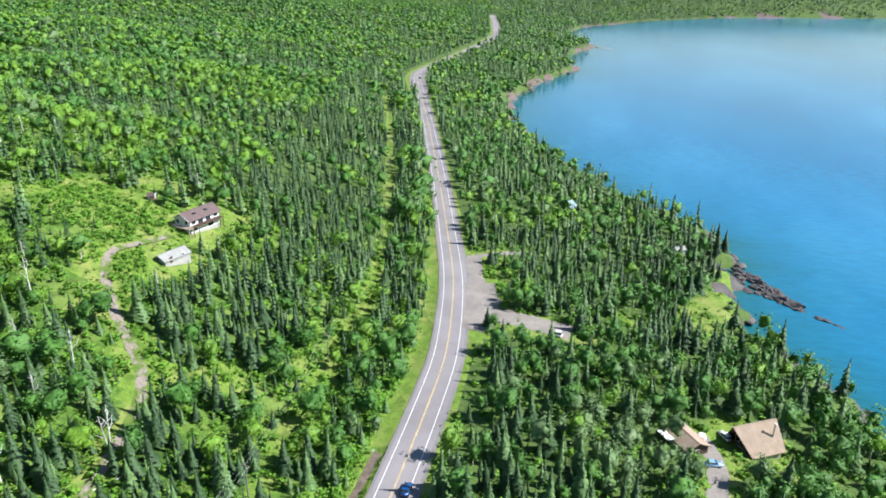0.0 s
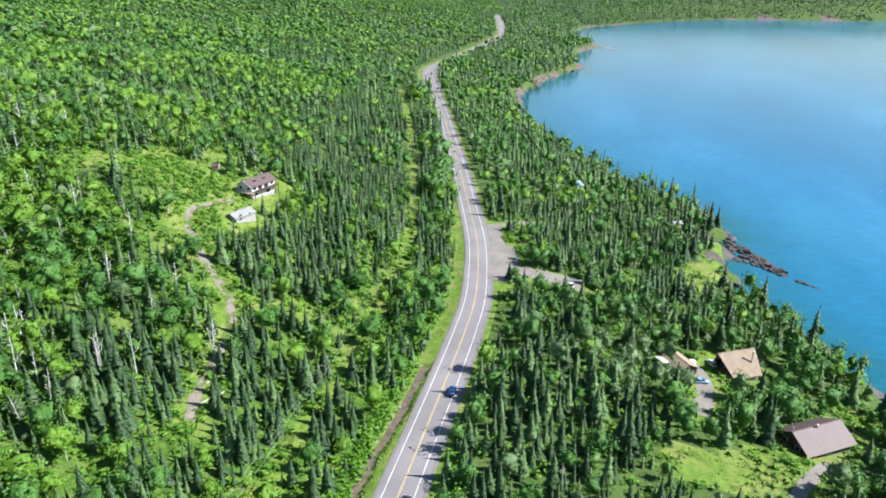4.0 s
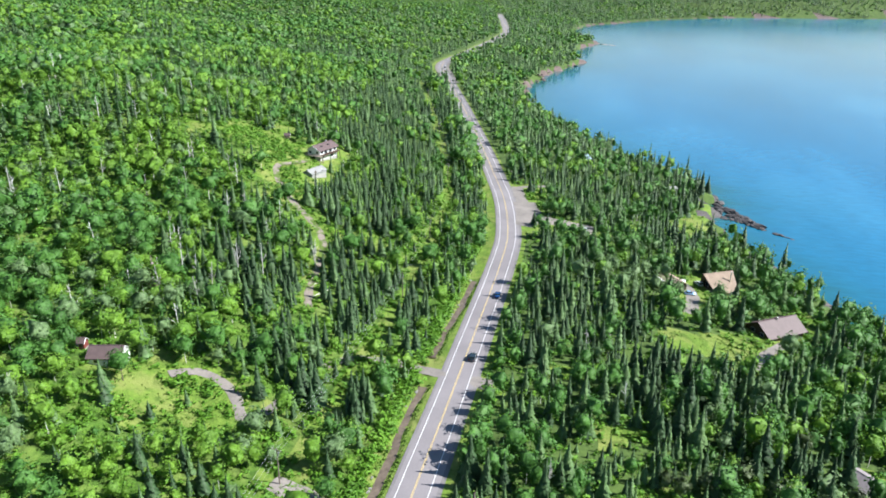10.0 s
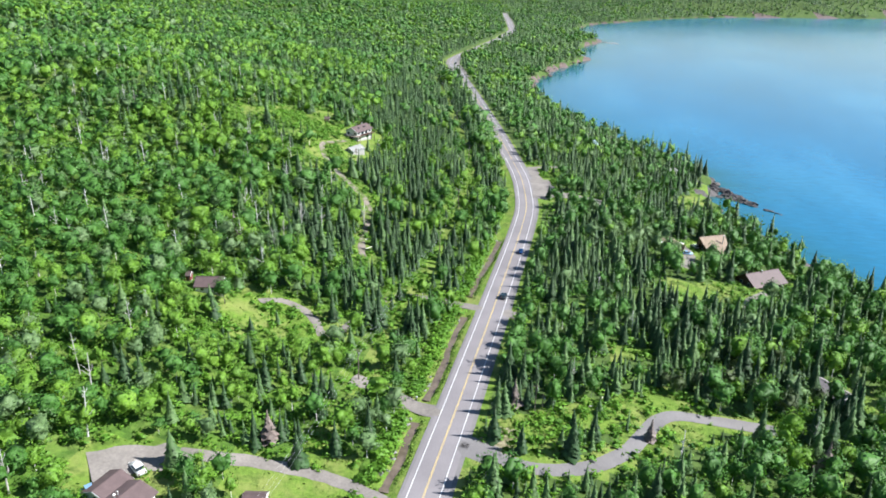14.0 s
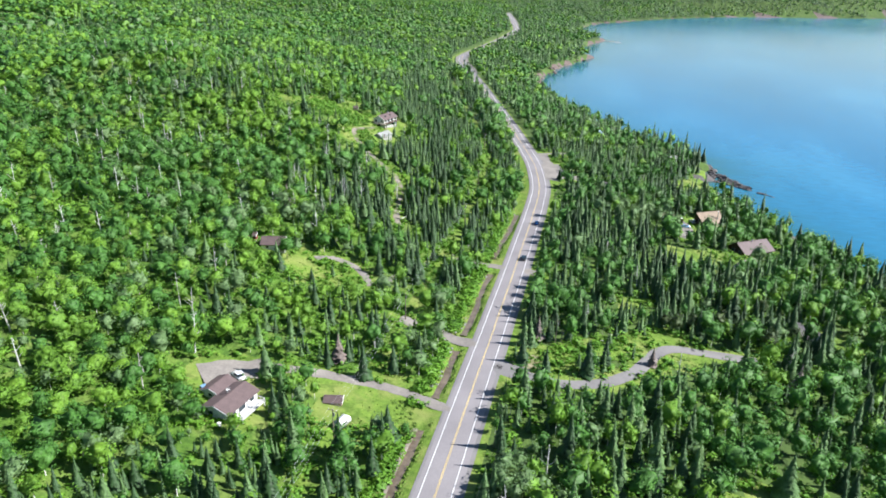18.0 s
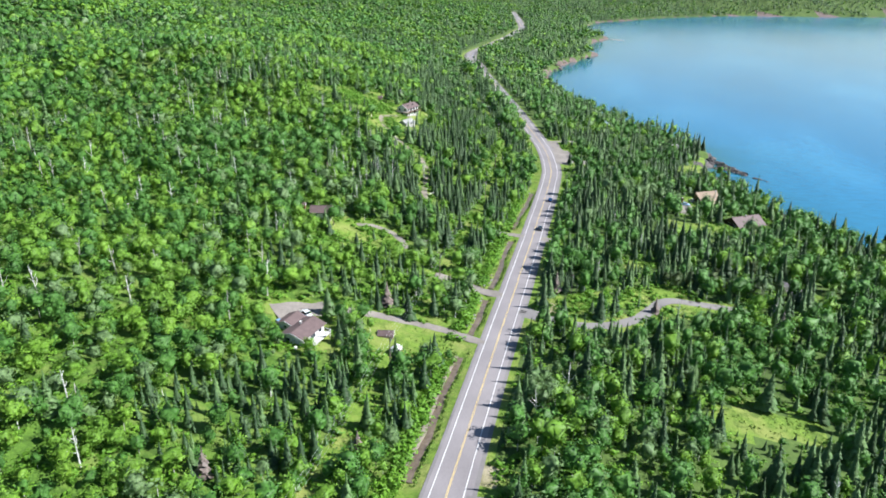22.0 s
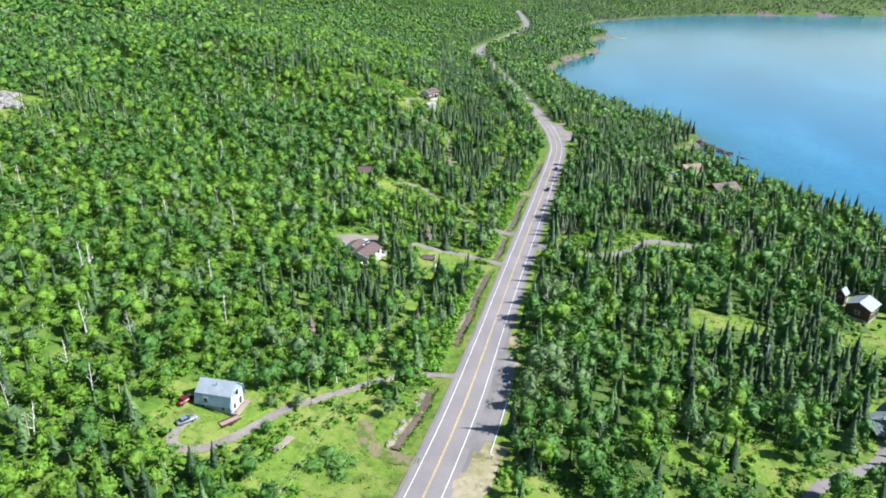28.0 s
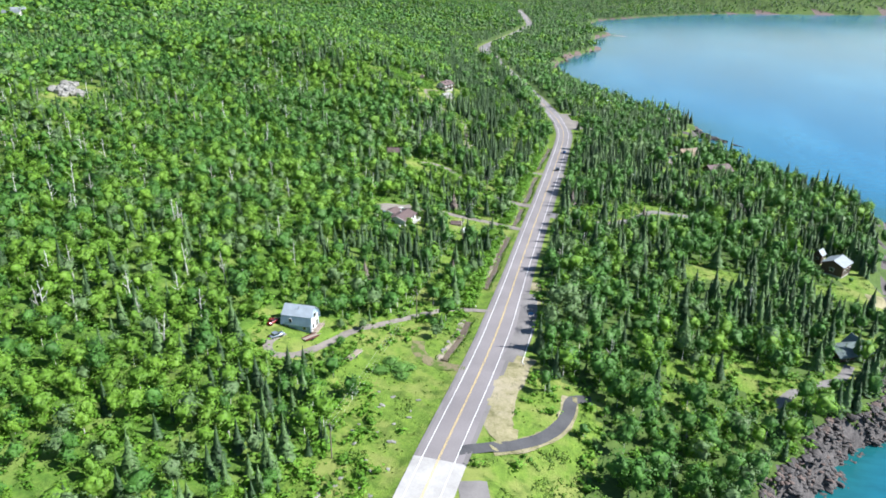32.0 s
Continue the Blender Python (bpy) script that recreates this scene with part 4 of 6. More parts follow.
def shrubs():
    n = 30000
    x, y = rng.uniform(-190, 135, n), rng.uniform(-255, 300, n)
    u = x - road_x(y)
    inside = np.maximum(near_any(x, y, CLEAR_A, 0.0), near_any(x, y, LANE_P, 1.5))
    edge = (inside > -1.5) & (inside < 1.6)
    wild = (near_any(x, y, np.array([(-120, 188, 26), (-100, 180, 16), (-56, 22, 15), (-50, 30, 12), (40, 16, 16), (28, 3, 8), (4, 240, 12), (-34, 156, 12), (-10, -204, 9), (-14, -176, 5), (-40, -20, 10), (-88, 172, 16), (-62, 128, 10), (-84, 148, 10), (-98, 160, 10), (-12, -186, 10), (-2, -208, 12), (8, 262, 9), (84, 262, 6), (30, -150, 3)], float), 0.0) > 0) & (near_any(x, y, LANE_P, 0.4) < 0) & (rng.random(n) < 0.55)
    bank = (u < -11.6) & (u > -16.5) & (rng.random(n) < 0.8) & (y > -118)
    bank |= (u > 8.2) & (u < 11) & (rng.random(n) < 0.5) & (y > -90)
    strip = (near_any(x, y, np.c_[soft_way(CORRIDOR, 4.0), np.full(len(soft_way(CORRIDOR, 4.0)), 4.0)], 0.0) > 0) & (rng.random(n) < 0.55)
    lawn = near_any(x, y, np.array([(-26, -36, 10), (-14, -34, 8), (-5, -36, 6), (0, -160, 9), (-6, -150, 9), (-62, 24, 6), (75, 117, 8), (84, 262, 8), (-40, -160, 7), (-40, -151, 5.5), (-42, -52, 6), (-95, 204, 9), (101, 139, 9), (86, 175, 8), (68, 166, 5), (139, -4, 7), (84, -40, 8), (92, -37, 8), (76, -42, 6), (90, 276, 9), (124, -81, 7), (-75, 29, 5), (-88, 177, 6), (-23, -36.5, 4)], float), 0.0) > 0
    deep = (np.hypot(x - 45, np.maximum(y - 60, 0) + np.minimum(y + 60, 0)) < 260) & (rng.random(n) < np.where(u < -18, 0.85, 0.6)) & (inside < 0)
    keep = (edge | wild | bank | strip | deep) & ~lawn & (near_any(x, y, LANE_P, -0.6) < 0) & ((u < -11.4) | (u > 8.0)) & (shore_x(y) - x > 9)
    x, y = x[keep], y[keep]
    mx, my = scattered(BRUSH, 0.16)
    by = rng.uniform(-118, 190, 1500)
    bx = road_x(by) - rng.uniform(10.8, 14.5, 1500)
    ok = (near_any(bx, by, LANE_P, 0.8) < 0) & (near_any(bx, by, YARDS, 1.0) < 0) & (near_any(bx, by, np.array([(-2, -37, 6), (2, -27, 4)], float), 0.0) < 0)
    mx, my = np.concatenate([mx, bx[ok]]), np.concatenate([my, by[ok]])
    x, y = np.concatenate([x, mx]), np.concatenate([y, my])
    n = len(x)
    high = rng.uniform(0.6, 2.4, n)
    high[-len(mx):] = rng.uniform(0.7, 2.6, len(mx)) * rng.uniform(0.6, 1.0, len(mx))
    shape = [crown_shape(4, 18, 0.085, 40 + s, 0.8, 1.0, 0) for s in range(4)]
    kind = rng.integers(0, 4, n)
    v, f, nn, at = [], [], [], 0
    for j in range(4):
        m = kind == j
        a, b, c = planted(shape[j], x[m], y[m], land(x[m], y[m]) - 0.52 * high[m], high[m] * 1.3, high[m] * rng.uniform(2.2, 3.5, m.sum()), rng.uniform(0, 6.28, m.sum()), np.zeros((m.sum(), 2)))
        v.append(a)
        f.append(b + at)
        nn.append(c)
        at += len(a)
    tagged(new("alder_shrubs", mesh_of("alder_shrubs", np.concatenate(v), np.concatenate(f), M["shrub"], None, True, np.concatenate(nn))), "low bright green alder shrubs and brush", "shrubs", kind="stuff")


shrubs()


def grass_tufts():
    n = 30000
    x, y = rng.uniform(-140, 120, n), rng.uniform(-232, 290, n)
    u = x - road_x(y)
    ok = (((u > -13) & (u < -10.4)) | ((u > 7.8) & (u < 9.5)) | (near_any(x, y, CLEAR_A, 0.8) > 0)) & (near_any(x, y, LANE_P, 0.2) < 0) & ((u < -7.6) | (u > 7.8)) & (shore_x(y) - x > 9)
    x, y = x[ok], y[ok]
    n = len(x)
    s, a = rng.uniform(0.12, 0.35, n), rng.uniform(0, 6.28, n)
    v = np.zeros((n, 4, 3))
    for k, (dx, dz) in enumerate(((-1, -0.1), (1, -0.1), (0.7, 0.9), (-0.6, 1.0))):
        v[:, k] = np.stack([x + dx * s * np.cos(a), y + dx * s * np.sin(a), land(x, y) + dz * s], -1)
    f = np.arange(n * 4).reshape(n, 4)
    tagged(new("grass", mesh_of("grass", v.reshape(-1, 3), f, M["tuft"])), "tall grass tufts in the meadows and verges", "grass", kind="stuff")


grass_tufts()


def weeds():
    """Rank low growth in patches over the meadows."""
    mown = np.array([(-26, -36, 9), (-14, -34, 8), (-62, 24, 5), (75, 117, 7), (-40, -160, 6), (101, 139, 9), (139, -4, 7), (-4, -152, 6), (2, -164, 5)], float)
    x, y = scattered(CLEAR_A, 0.55)
    ok = bumpy(x, y, 3.1) + 0.7 * bumpy(x + 5, y + 9, 7.3) > np.where(near_any(x, y, mown, 0.0) > 0, 1.2, 0.25)
    x, y = x[ok], y[ok]
    for ditch in DITCHES:
        k = int((ditch[1] - ditch[0]) * 3)
        dy = rng.uniform(ditch[0], ditch[1], k)
        x, y = np.concatenate([x, ditch_x(dy, *ditch) + rng.choice([-1.0, 1.0], k) * rng.uniform(1.5, 2.3, k)]), np.concatenate([y, dy])
    n = len(x)
    high = rng.uniform(0.16, 0.45, n)
    a, f, c = planted(crown_shape(3, 10, 0.11, 77, 0.6, 1.0, 1), x, y, land(x, y) - 0.44 * high, high, high * rng.uniform(4.0, 7.5, n), rng.uniform(0, 6.28, n), np.zeros((n, 2)))
    tagged(new("meadow_weeds", mesh_of("meadow_weeds", a, f, M["weed"], None, True, c)), "rank low weeds growing in patches over the meadows", "weeds", kind="stuff")


weeds()


def limb_mesh(name, seed, mat, high=9.0, limbs=9, spread=0.28):
    r = random.Random(seed)
    bm = rod((0, 0, -0.3), (r.uniform(-0.3, 0.3), r.uniform(-0.3, 0.3), high), 0.22, 0.06, 6)
    me = bpy.data.meshes.new(name)
    bm.to_mesh(me)
    bm.free()
    me.materials.append(mat)
    out = [me]
    for _ in range(limbs):
        bm = bmesh.new()
        z, a = high * r.uniform(0.35, 0.92), r.uniform(0, 6.28)
        l = high * spread * r.uniform(0.4, 1.0) * (1.15 - z / high)
        mid = (l * 0.6 * math.cos(a), l * 0.6 * math.sin(a), z + l * 0.5)
        rod((0, 0, z), mid, 0.09, 0.06, 4, bm)
        rod(mid, (l * math.cos(a + 0.3), l * math.sin(a + 0.3), z + l * 1.1), 0.06, 0.025, 4, bm)
        limb = bpy.data.meshes.new(name + "_limb")
        bm.to_mesh(limb)
        bm.free()
        limb.materials.append(mat)
        out.append(limb)
    return out


SNAGS = [limb_mesh("snag_trunk", s, M["birchbark"] if s % 2 else M["deadwood"], 8.0 + 0.8 * s, 7) for s in range(6)]


def snag(x, y, k, lean=3.0):
    t = thing("dead_birch", "bare white dead birch standing among the trees", "dead tree", x, y, ground_z(x, y), random.uniform(0, 360), "dead birches")
    t.rotation_euler = (radians(random.uniform(-lean, lean)), radians(random.uniform(-lean, lean)), random.uniform(0, 6.28))
    for n, me in enumerate(SNAGS[k % 6]):
        o = new("limb" if n else "trunk", me)
        o.parent = t


for k, (x, y) in enumerate([(-94, 82), (-92, 86), (-54.5, 107), (-56, 109), (-70, 62), (-110, 70), (-102, 95), (26.8, -63.3), (98, 30), (64, 8), (36, 26), (-62, -38), (-78, 4), (33, -48), (40, 92), (52, 66), (-88, 120), (95, -70), (58, -60), (62, -100), (48, -130), (-93, 82), (-81, 60), (-72, 86), (-74, 89), (-87, 67), (-72, -179), (-64, -182), (-68, -146), (-98, -127), (-96, -130), (-99, -124), (-110, -60), (-105, -80)]):
    snag(x, y, k, 7)
placed = 0
while placed < 165:
    y = random.uniform(-190, 230)
    x = float(road_x(y)) - random.uniform(70, 260)
    if x > 25 - (y + 345) * 1.16 and near_any(np.array([x]), np.array([y]), CLEAR_A, 1.0)[0] < 0:
        snag(x, y, placed)
        placed += 1

DEAD_CROWN = [mesh_of("dead_crown", *spruce_shape(10, 7, 90 + s)[:2], M["deadneedle"]) for s in range(2)]
DEAD_TRUNK = mesh_of("trunk", *stem_shape(0.015, 0.95), M["deadwood"])
for k, (x, y, h) in enumerate([(22.5, 14.5, 8.5), (-28.6, -20.8, 9), (98.3, 18.2, 11), (-10, -92, 8), (-88, 66, 10), (57, 14, 6.5), (-36, -112, 8)]):
    t = thing("dead_spruce", "brown dead spruce with thin dry needles", "dead tree", x, y, ground_z(x, y), 40 * k, "dead spruces")
    t.scale = (h * 1.5, h * 1.5, h)
    for n, me in (("trunk", DEAD_TRUNK), ("crown", DEAD_CROWN[k % 2])):
        o = new(n, me)
        o.parent = t


def fine_tree(x, y, high, wide, sort, label, name):
    """A large tree close to the road, with many leaf sprays."""
    t = thing(name, label, "tree" if high > 3 else "bush", x, y, ground_z(x, y) - (0.3 * high if high < 3 else 0.0), 30)
    t.scale = (wide, wide, high)
    seed = int(abs(x * 7))
    shape = crown_shape(26, 620, 0.02, seed, 1.45, 0.9) if sort == "cedar" else spruce_shape(22, 12, seed, 1.25) if "spruce" in sort else crown_shape(12, 560, 0.024, seed, 1.1)
    me = mesh_of("crown", *shape[:2], M[sort], None, True, shape[2])
    for n, m in (("trunk", mesh_of("trunk", *stem_shape(0.016, 0.8), M["bark"])), ("crown", me)):
        o = new(n, m)
        o.parent = t


for x, y, h, w, s in ((78.6, 48, 8, 9, "cedar"), (85.7, 42.5, 9, 10, "cedar"), (94.7, 65, 9, 9, "cedar"), (93.3, 39.5, 9, 10, "cedar"), (64.3, 37.8, 7, 8, "cedar"), (84.5, 61, 9, 8, "cedar"), (103, 48.5, 8, 9, "cedar"), (61, 39, 6, 7, "cedar"), (70, 41, 7.5, 8, "cedar"), (-68, 19, 9, 9.5, "spruce_light"), (-65.5, 16, 8, 8.5, "spruce"), (-71, 38, 9.5, 9, "spruce_light"), (-67.4, 24.8, 9.0, 9.5, "leaf"), (-69.0, 35.0, 9.0, 8.5, "spruce_light"), (-54.6, 17.2, 5.5, 5.5, "spruce"), (-62.5, 43, 9.5, 11, "leaf_light"), (-36.5, -40.5, 8, 8, "leaf"), (-33, -43.5, 7, 7.5, "leaf"), (-47, -61.5, 6.5, 8, "leaf"), (-52.5, -58, 7, 8, "leaf"), (-57, -53, 7.5, 8.5, "leaf_light"), (-37, -61, 6, 7, "leaf_light"), (-31, -48, 6.0, 6, "spruce_light"), (-28.5, -45, 7, 7, "leaf_grey"), (-26, -51, 6.5, 6.5, "leaf"), (97.5, 338, 13, 11, "spruce"), (94.5, 343, 12, 11, "spruce"), (93, 330, 11, 11, "spruce"), (81, 282, 13, 13, "spruce"), (77, 276, 12, 13, "spruce"), (72, 272, 12, 12, "spruce"), (92.5, 271, 2.4, 6, "leaf_grey"), (94, 276, 2.2, 5, "leaf_grey"), (-5.1, -46.5, 10.5, 12, "spruce"), (-1.6, -44, 4.5, 5, "leaf"), (-42, -37, 9.5, 11, "spruce_light"), (17.4, 223.5, 10, 11.5, "leaf_light"), (14, 221, 8, 8.5, "leaf"), (21, 226, 9, 9, "leaf"), (-0.7, 256.2, 8, 9, "spruce"), (37.5, 214.5, 11, 10, "spruce"), (8.5, 204, 7, 8, "spruce"), (11, 202, 6, 7, "leaf"), (1, 262, 3.6, 5, "leaf"), (-20, -24, 9, 9, "spruce"), (-8.5, 0, 6.5, 8, "leaf"), (-9, 12, 6, 8, "leaf"), (-3.6, -136, 4.6, 7.5, "leaf_grey"), (-6, -131, 4, 5.5, "leaf"), (-24.5, -143, 3.6, 5.5, "leaf_grey"), (-26, -156, 4.2, 5.0, "leaf"), (-30, -147, 3.5, 4.5, "leaf_grey"), (29, -57, 8.5, 9, "leaf_grey"), (27, -50, 7.0, 7.5, "leaf_grey"), (-8.5, -157, 2.6, 10, "willow_bush"), (-11.5, -154.5, 2.4, 9, "willow_bush"), (-6.0, -160.5, 2.0, 8, "willow_bush"), (-12.5, -160, 2.2, 8.5, "willow_bush"), (-5.5, -155.5, 1.8, 7, "willow_bush"), (-31, -108, 8.5, 8, "leaf"), (-5, -94, 8, 9, "leaf"), (-9, -99, 7.5, 9, "leaf"), (-4, -87, 7, 8, "leaf_grey"), (44, 20, 5.5, 5, "spruce_light"), (38, 11, 6, 5, "spruce"), (-51, 26, 5, 4.4, "spruce_light")):
    words = {"spruce": "dark green spruce standing alone on grass", "spruce_light": "pale grey-green spruce standing alone on grass", "leaf": "round green broadleaf tree beside open grass", "leaf_light": "bright yellow-green aspen beside the pullout", "leaf_grey": "grey-green willow bush beside the grass", "willow_bush": "low spreading fresh green willow bush in the field", "cedar": "dense olive-green cedar tapering to a point"}
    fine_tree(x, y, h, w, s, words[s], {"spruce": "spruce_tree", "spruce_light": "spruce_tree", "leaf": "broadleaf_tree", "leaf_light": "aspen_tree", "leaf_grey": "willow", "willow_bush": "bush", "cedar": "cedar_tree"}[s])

# ---- houses ----
def plain(name, colour, rough=0.7, metal=0.0, spread=0.18, scale=1.5):
    return grainy(name, tuple(v * (1 - spread) for v in colour), tuple(min(1, v * (1 + spread)) for v in colour), scale, rough, 0.2, 0.15, metal)


def lined(name, colour, rough, pitch, axis, metal=0.0, depth=0.5):
    """Cladding or roof sheet: straight joints every pitch metres along an axis, with stains."""
    m, t, b = material(name, rough, metal)
    c = t.nodes.new("ShaderNodeTexCoord")
    w = t.nodes.new("ShaderNodeTexWave")
    w.bands_direction, w.wave_profile = axis, "SAW"
    w.inputs["Scale"].default_value = 0.314 / pitch
    w.inputs["Distortion"].default_value = 0.0
    t.links.new(c.outputs["Object"], w.inputs["Vector"])
    joint = ramp_of(t, w.outputs[1], ((0.0, (0.75,) * 3), (0.12, (1,) * 3), (0.9, (1,) * 3), (1.0, (0.7,) * 3)))
    stain = ramp_of(t, noise_of(t, 0.6, 5), ((0.3, tuple(0.8 * v for v in colour)), (0.7, tuple(min(1, 1.1 * v) for v in colour))))
    t.links.new(mix_of(t, 1.0, stain, joint, "MULTIPLY"), b.inputs["Base Color"])
    bump_of(t, b, w.outputs[1], depth, 0.02)
    return m


M["roof_red"] = lined("red-brown shingles", (0.125, 0.086, 0.084), 0.8, 0.28, "Y")
M["roof_brown"] = lined("brown metal roof", (0.12, 0.078, 0.076), 0.6, 0.45, "X")
M["roof_tan"] = lined("tan shingles", (0.36, 0.27, 0.20), 0.85, 0.28, "Y")
M["roof_grey"] = lined("grey metal roof", (0.27, 0.30, 0.325), 0.5, 0.5, "X", 0.3)
M["roof_weathered"] = lined("weathered grey sheet roof", (0.29, 0.29, 0.28), 0.7, 0.5, "X")
M["roof_slate"] = lined("dull blue sheet roof", (0.24, 0.33, 0.38), 0.9, 0.5, "X")
M["roof_mauve"] = lined("mauve-grey shingles", (0.27, 0.235, 0.24), 0.8, 0.28, "Y")
M["roof_blue"] = lined("pale blue-grey metal roof", (0.50, 0.56, 0.62), 0.45, 0.5, "X", 0.3)
M["roof_teal"] = lined("grey-green metal roof", (0.13, 0.17, 0.17), 0.9, 0.4, "X")
M["wall_white"] = lined("white siding", (0.72, 0.715, 0.69), 0.6, 0.2, "Z")
M["wall_grey"] = lined("greyed white boards", (0.30, 0.31, 0.30), 0.7, 0.2, "Z")
M["wall_blue"] = lined("pale blue siding", (0.27, 0.37, 0.47), 0.6, 0.2, "Z")
M["wall_brown"] = lined("dark brown timber wall", (0.085, 0.05, 0.035), 0.8, 0.2, "Z")
M["wall_red"] = lined("barn red boards", (0.24, 0.06, 0.05), 0.8, 0.2, "X")
M["wall_pink"] = plain("weathered pink boards", (0.50, 0.34, 0.30))
M["trim_white"] = plain("white painted trim", (0.80, 0.80, 0.78), 0.5, spread=0.05)
M["deck_white"] = plain("greyed white deck paint", (0.58, 0.57, 0.55), 0.7)
M["timber"] = plain("weathered deck timber", (0.34, 0.28, 0.23), 0.85)
M["dark_timber"] = plain("dark stained timber", (0.09, 0.055, 0.04), 0.8)
M["base"] = plain("foundation blocks", (0.36, 0.35, 0.33), 0.9)
M["steel"] = plain("galvanised steel", (0.55, 0.56, 0.57), 0.4, 0.8)
M["rubber"] = plain("black rubber", (0.025, 0.025, 0.027), 0.8)
M["wood_pole"] = plain("grey-brown utility pole wood", (0.22, 0.18, 0.15), 0.9)
M["wire"] = plain("aluminium wire", (0.55, 0.56, 0.58), 0.5, 0.5)
M["sign_blue"] = plain("blue sign sheet", (0.05, 0.20, 0.48), 0.5)
M["canvas"] = plain("dark green canvas", (0.02, 0.08, 0.06), 0.8)
M["side_red"] = plain("faded red boards", (0.11, 0.035, 0.03), 0.7)
M["plastic_grey"] = plain("pale grey plastic", (0.40, 0.43, 0.45), 0.5)


def glass_material():
    m, t, b = material("dark window glass", 0.05, 0.0, 0.8)
    b.inputs["Base Color"].default_value = (0.03, 0.04, 0.05, 1)
    return m


M["glass"] = glass_material()


def window(parent, x, y, z, w, h, face):
    """A framed window on a wall whose outward side is 'face': (dx, dy)."""
    dx, dy = face
    along = (abs(dy), abs(dx))
    def slab(hw, hh, d0, d1):
        c = (x + dx * (d0 + d1) / 2, y + dy * (d0 + d1) / 2)
        t = abs(d1 - d0) / 2
        return box(c[0] - (hw if along[0] else t), c[0] + (hw if along[0] else t), c[1] - (hw if along[1] else t), c[1] + (hw if along[1] else t), z - hh, z + hh)
    fr = part("window", slab(w / 2 + 0.1, h / 2 + 0.1, -0.03, 0.06), M["trim_white"], parent, "white window frame")
    part("pane", slab(w / 2, h / 2, 0.0, 0.085), M["glass"], fr, "dark glass pane")


def gable_house(name, label, x, y, turn, base, length, width, eave, ridge, wall, roof, over=0.5, windows=(), doors=(), chimney=None, prow=0.0, low=1.5, category="house", metal_chimney=True):
    """A house with its ridge along its own x axis. Heights are above the base; windows: side, along, up, w, h."""
    t = thing(name, label, category, x, y, base, turn)
    hl, hw = length / 2, width / 2
    part("foundation", box(-hl + 0.05, hl - 0.05, -hw + 0.05, hw - 0.05, -low - 1.0, 0.25), M["base"], t, "grey foundation")
    bm = bmesh.new()
    outline = [(-hw, 0.2), (hw, 0.2), (hw, eave), (0, ridge - 0.12), (-hw, eave)]
    a = [bm.verts.new((-hl, p, z)) for p, z in outline]
    b = [bm.verts.new((hl, p, z)) for p, z in outline]
    bm.faces.new(a)
    bm.faces.new(b[::-1])
    for i in range(5):
        j = (i + 1) % 5
        bm.faces.new((a[i], b[i], b[j], a[j]))
    bmesh.ops.recalc_face_normals(bm, faces=bm.faces)
    part("wall", bm, wall, t)
    slope = (ridge - eave) / hw
    for s in (1, -1):
        bm = bmesh.new()
        yo, zo = s * (hw + over), eave - slope * over
        pts = [(-hl - over - prow, 0, ridge), (hl + over, 0, ridge), (hl + over, yo, zo), (-hl - over, yo, zo)]
        top = [bm.verts.new((px, py, pz + 0.16)) for px, py, pz in pts]
        bot = [bm.verts.new((px, py, pz)) for px, py, pz in pts]
        bm.faces.new(top)
        bm.faces.new(bot[::-1])
        for i in range(4):
            bm.faces.new((top[i], bot[i], bot[(i + 1) % 4], top[(i + 1) % 4]))
        bmesh.ops.recalc_face_normals(bm, faces=bm.faces)
        part("roof", bm, roof, t)
    part("ridge_cap", box(-hl - over - prow, hl + over, -0.14, 0.14, ridge + 0.13, ridge + 0.2), roof, t)
    for s in (1, -1):
        for e in (-hl - over, hl + over):
            part("fascia", rod((e - (prow if e < 0 else 0), 0, ridge + 0.02), (e, s * (hw + over), eave - slope * over + 0.02), 0.09, 0.09, 4), M["trim_white"] if wall is not M["wall_brown"] else M["dark_timber"], t, "painted barge board")
    sides = {"front": (0, -1), "back": (0, 1), "left": (-1, 0), "right": (1, 0)}
    for side, along, up, w, h in windows:
        dx, dy = sides[side]
        window(t, dx * hl if dx else along, dy * hw if dy else along, up, w, h, (dx, dy))
    for side, along, w, h, m in doors:
        dx, dy = sides[side]
        cx, cy = (dx * (hl + 0.03), along) if dx else (along, dy * (hw + 0.03))
        d = part("door", box(cx - (w / 2 if dy else 0.05), cx + (w / 2 if dy else 0.05), cy - (w / 2 if dx else 0.05), cy + (w / 2 if dx else 0.05), 0.25, 0.25 + h), m, t, "panelled door")
        part("handle", box(cx + dx * 0.06 + (w * 0.35 if dy else -0.03), cx + dx * 0.06 + (w * 0.35 if dy else -0.03) + 0.08, cy + dy * 0.06 + (w * 0.35 if dx else -0.03), cy + dy * 0.06 + (w * 0.35 if dx else -0.03) + 0.08, 1.2, 1.3), M["steel"], d)
    for cx, cy in [chimney] if chimney else []:
        z = ridge - slope * abs(cy)
        if metal_chimney:
            c = part("chimney", rod((cx, cy, z - 0.3), (cx, cy, ridge + 0.7), 0.2, 0.2, 10), M["steel"], t, "metal flue")
            part("cap", rod((cx, cy, ridge + 0.72), (cx, cy, ridge + 0.92), 0.34, 0.2, 10), M["trim_white"], c, "pale flue cap")
        else:
            part("chimney", box(cx - 0.35, cx + 0.35, cy - 0.35, cy + 0.35, z - 0.4, ridge + 0.8, 0.03), M["base"], t, "masonry chimney")
    return t


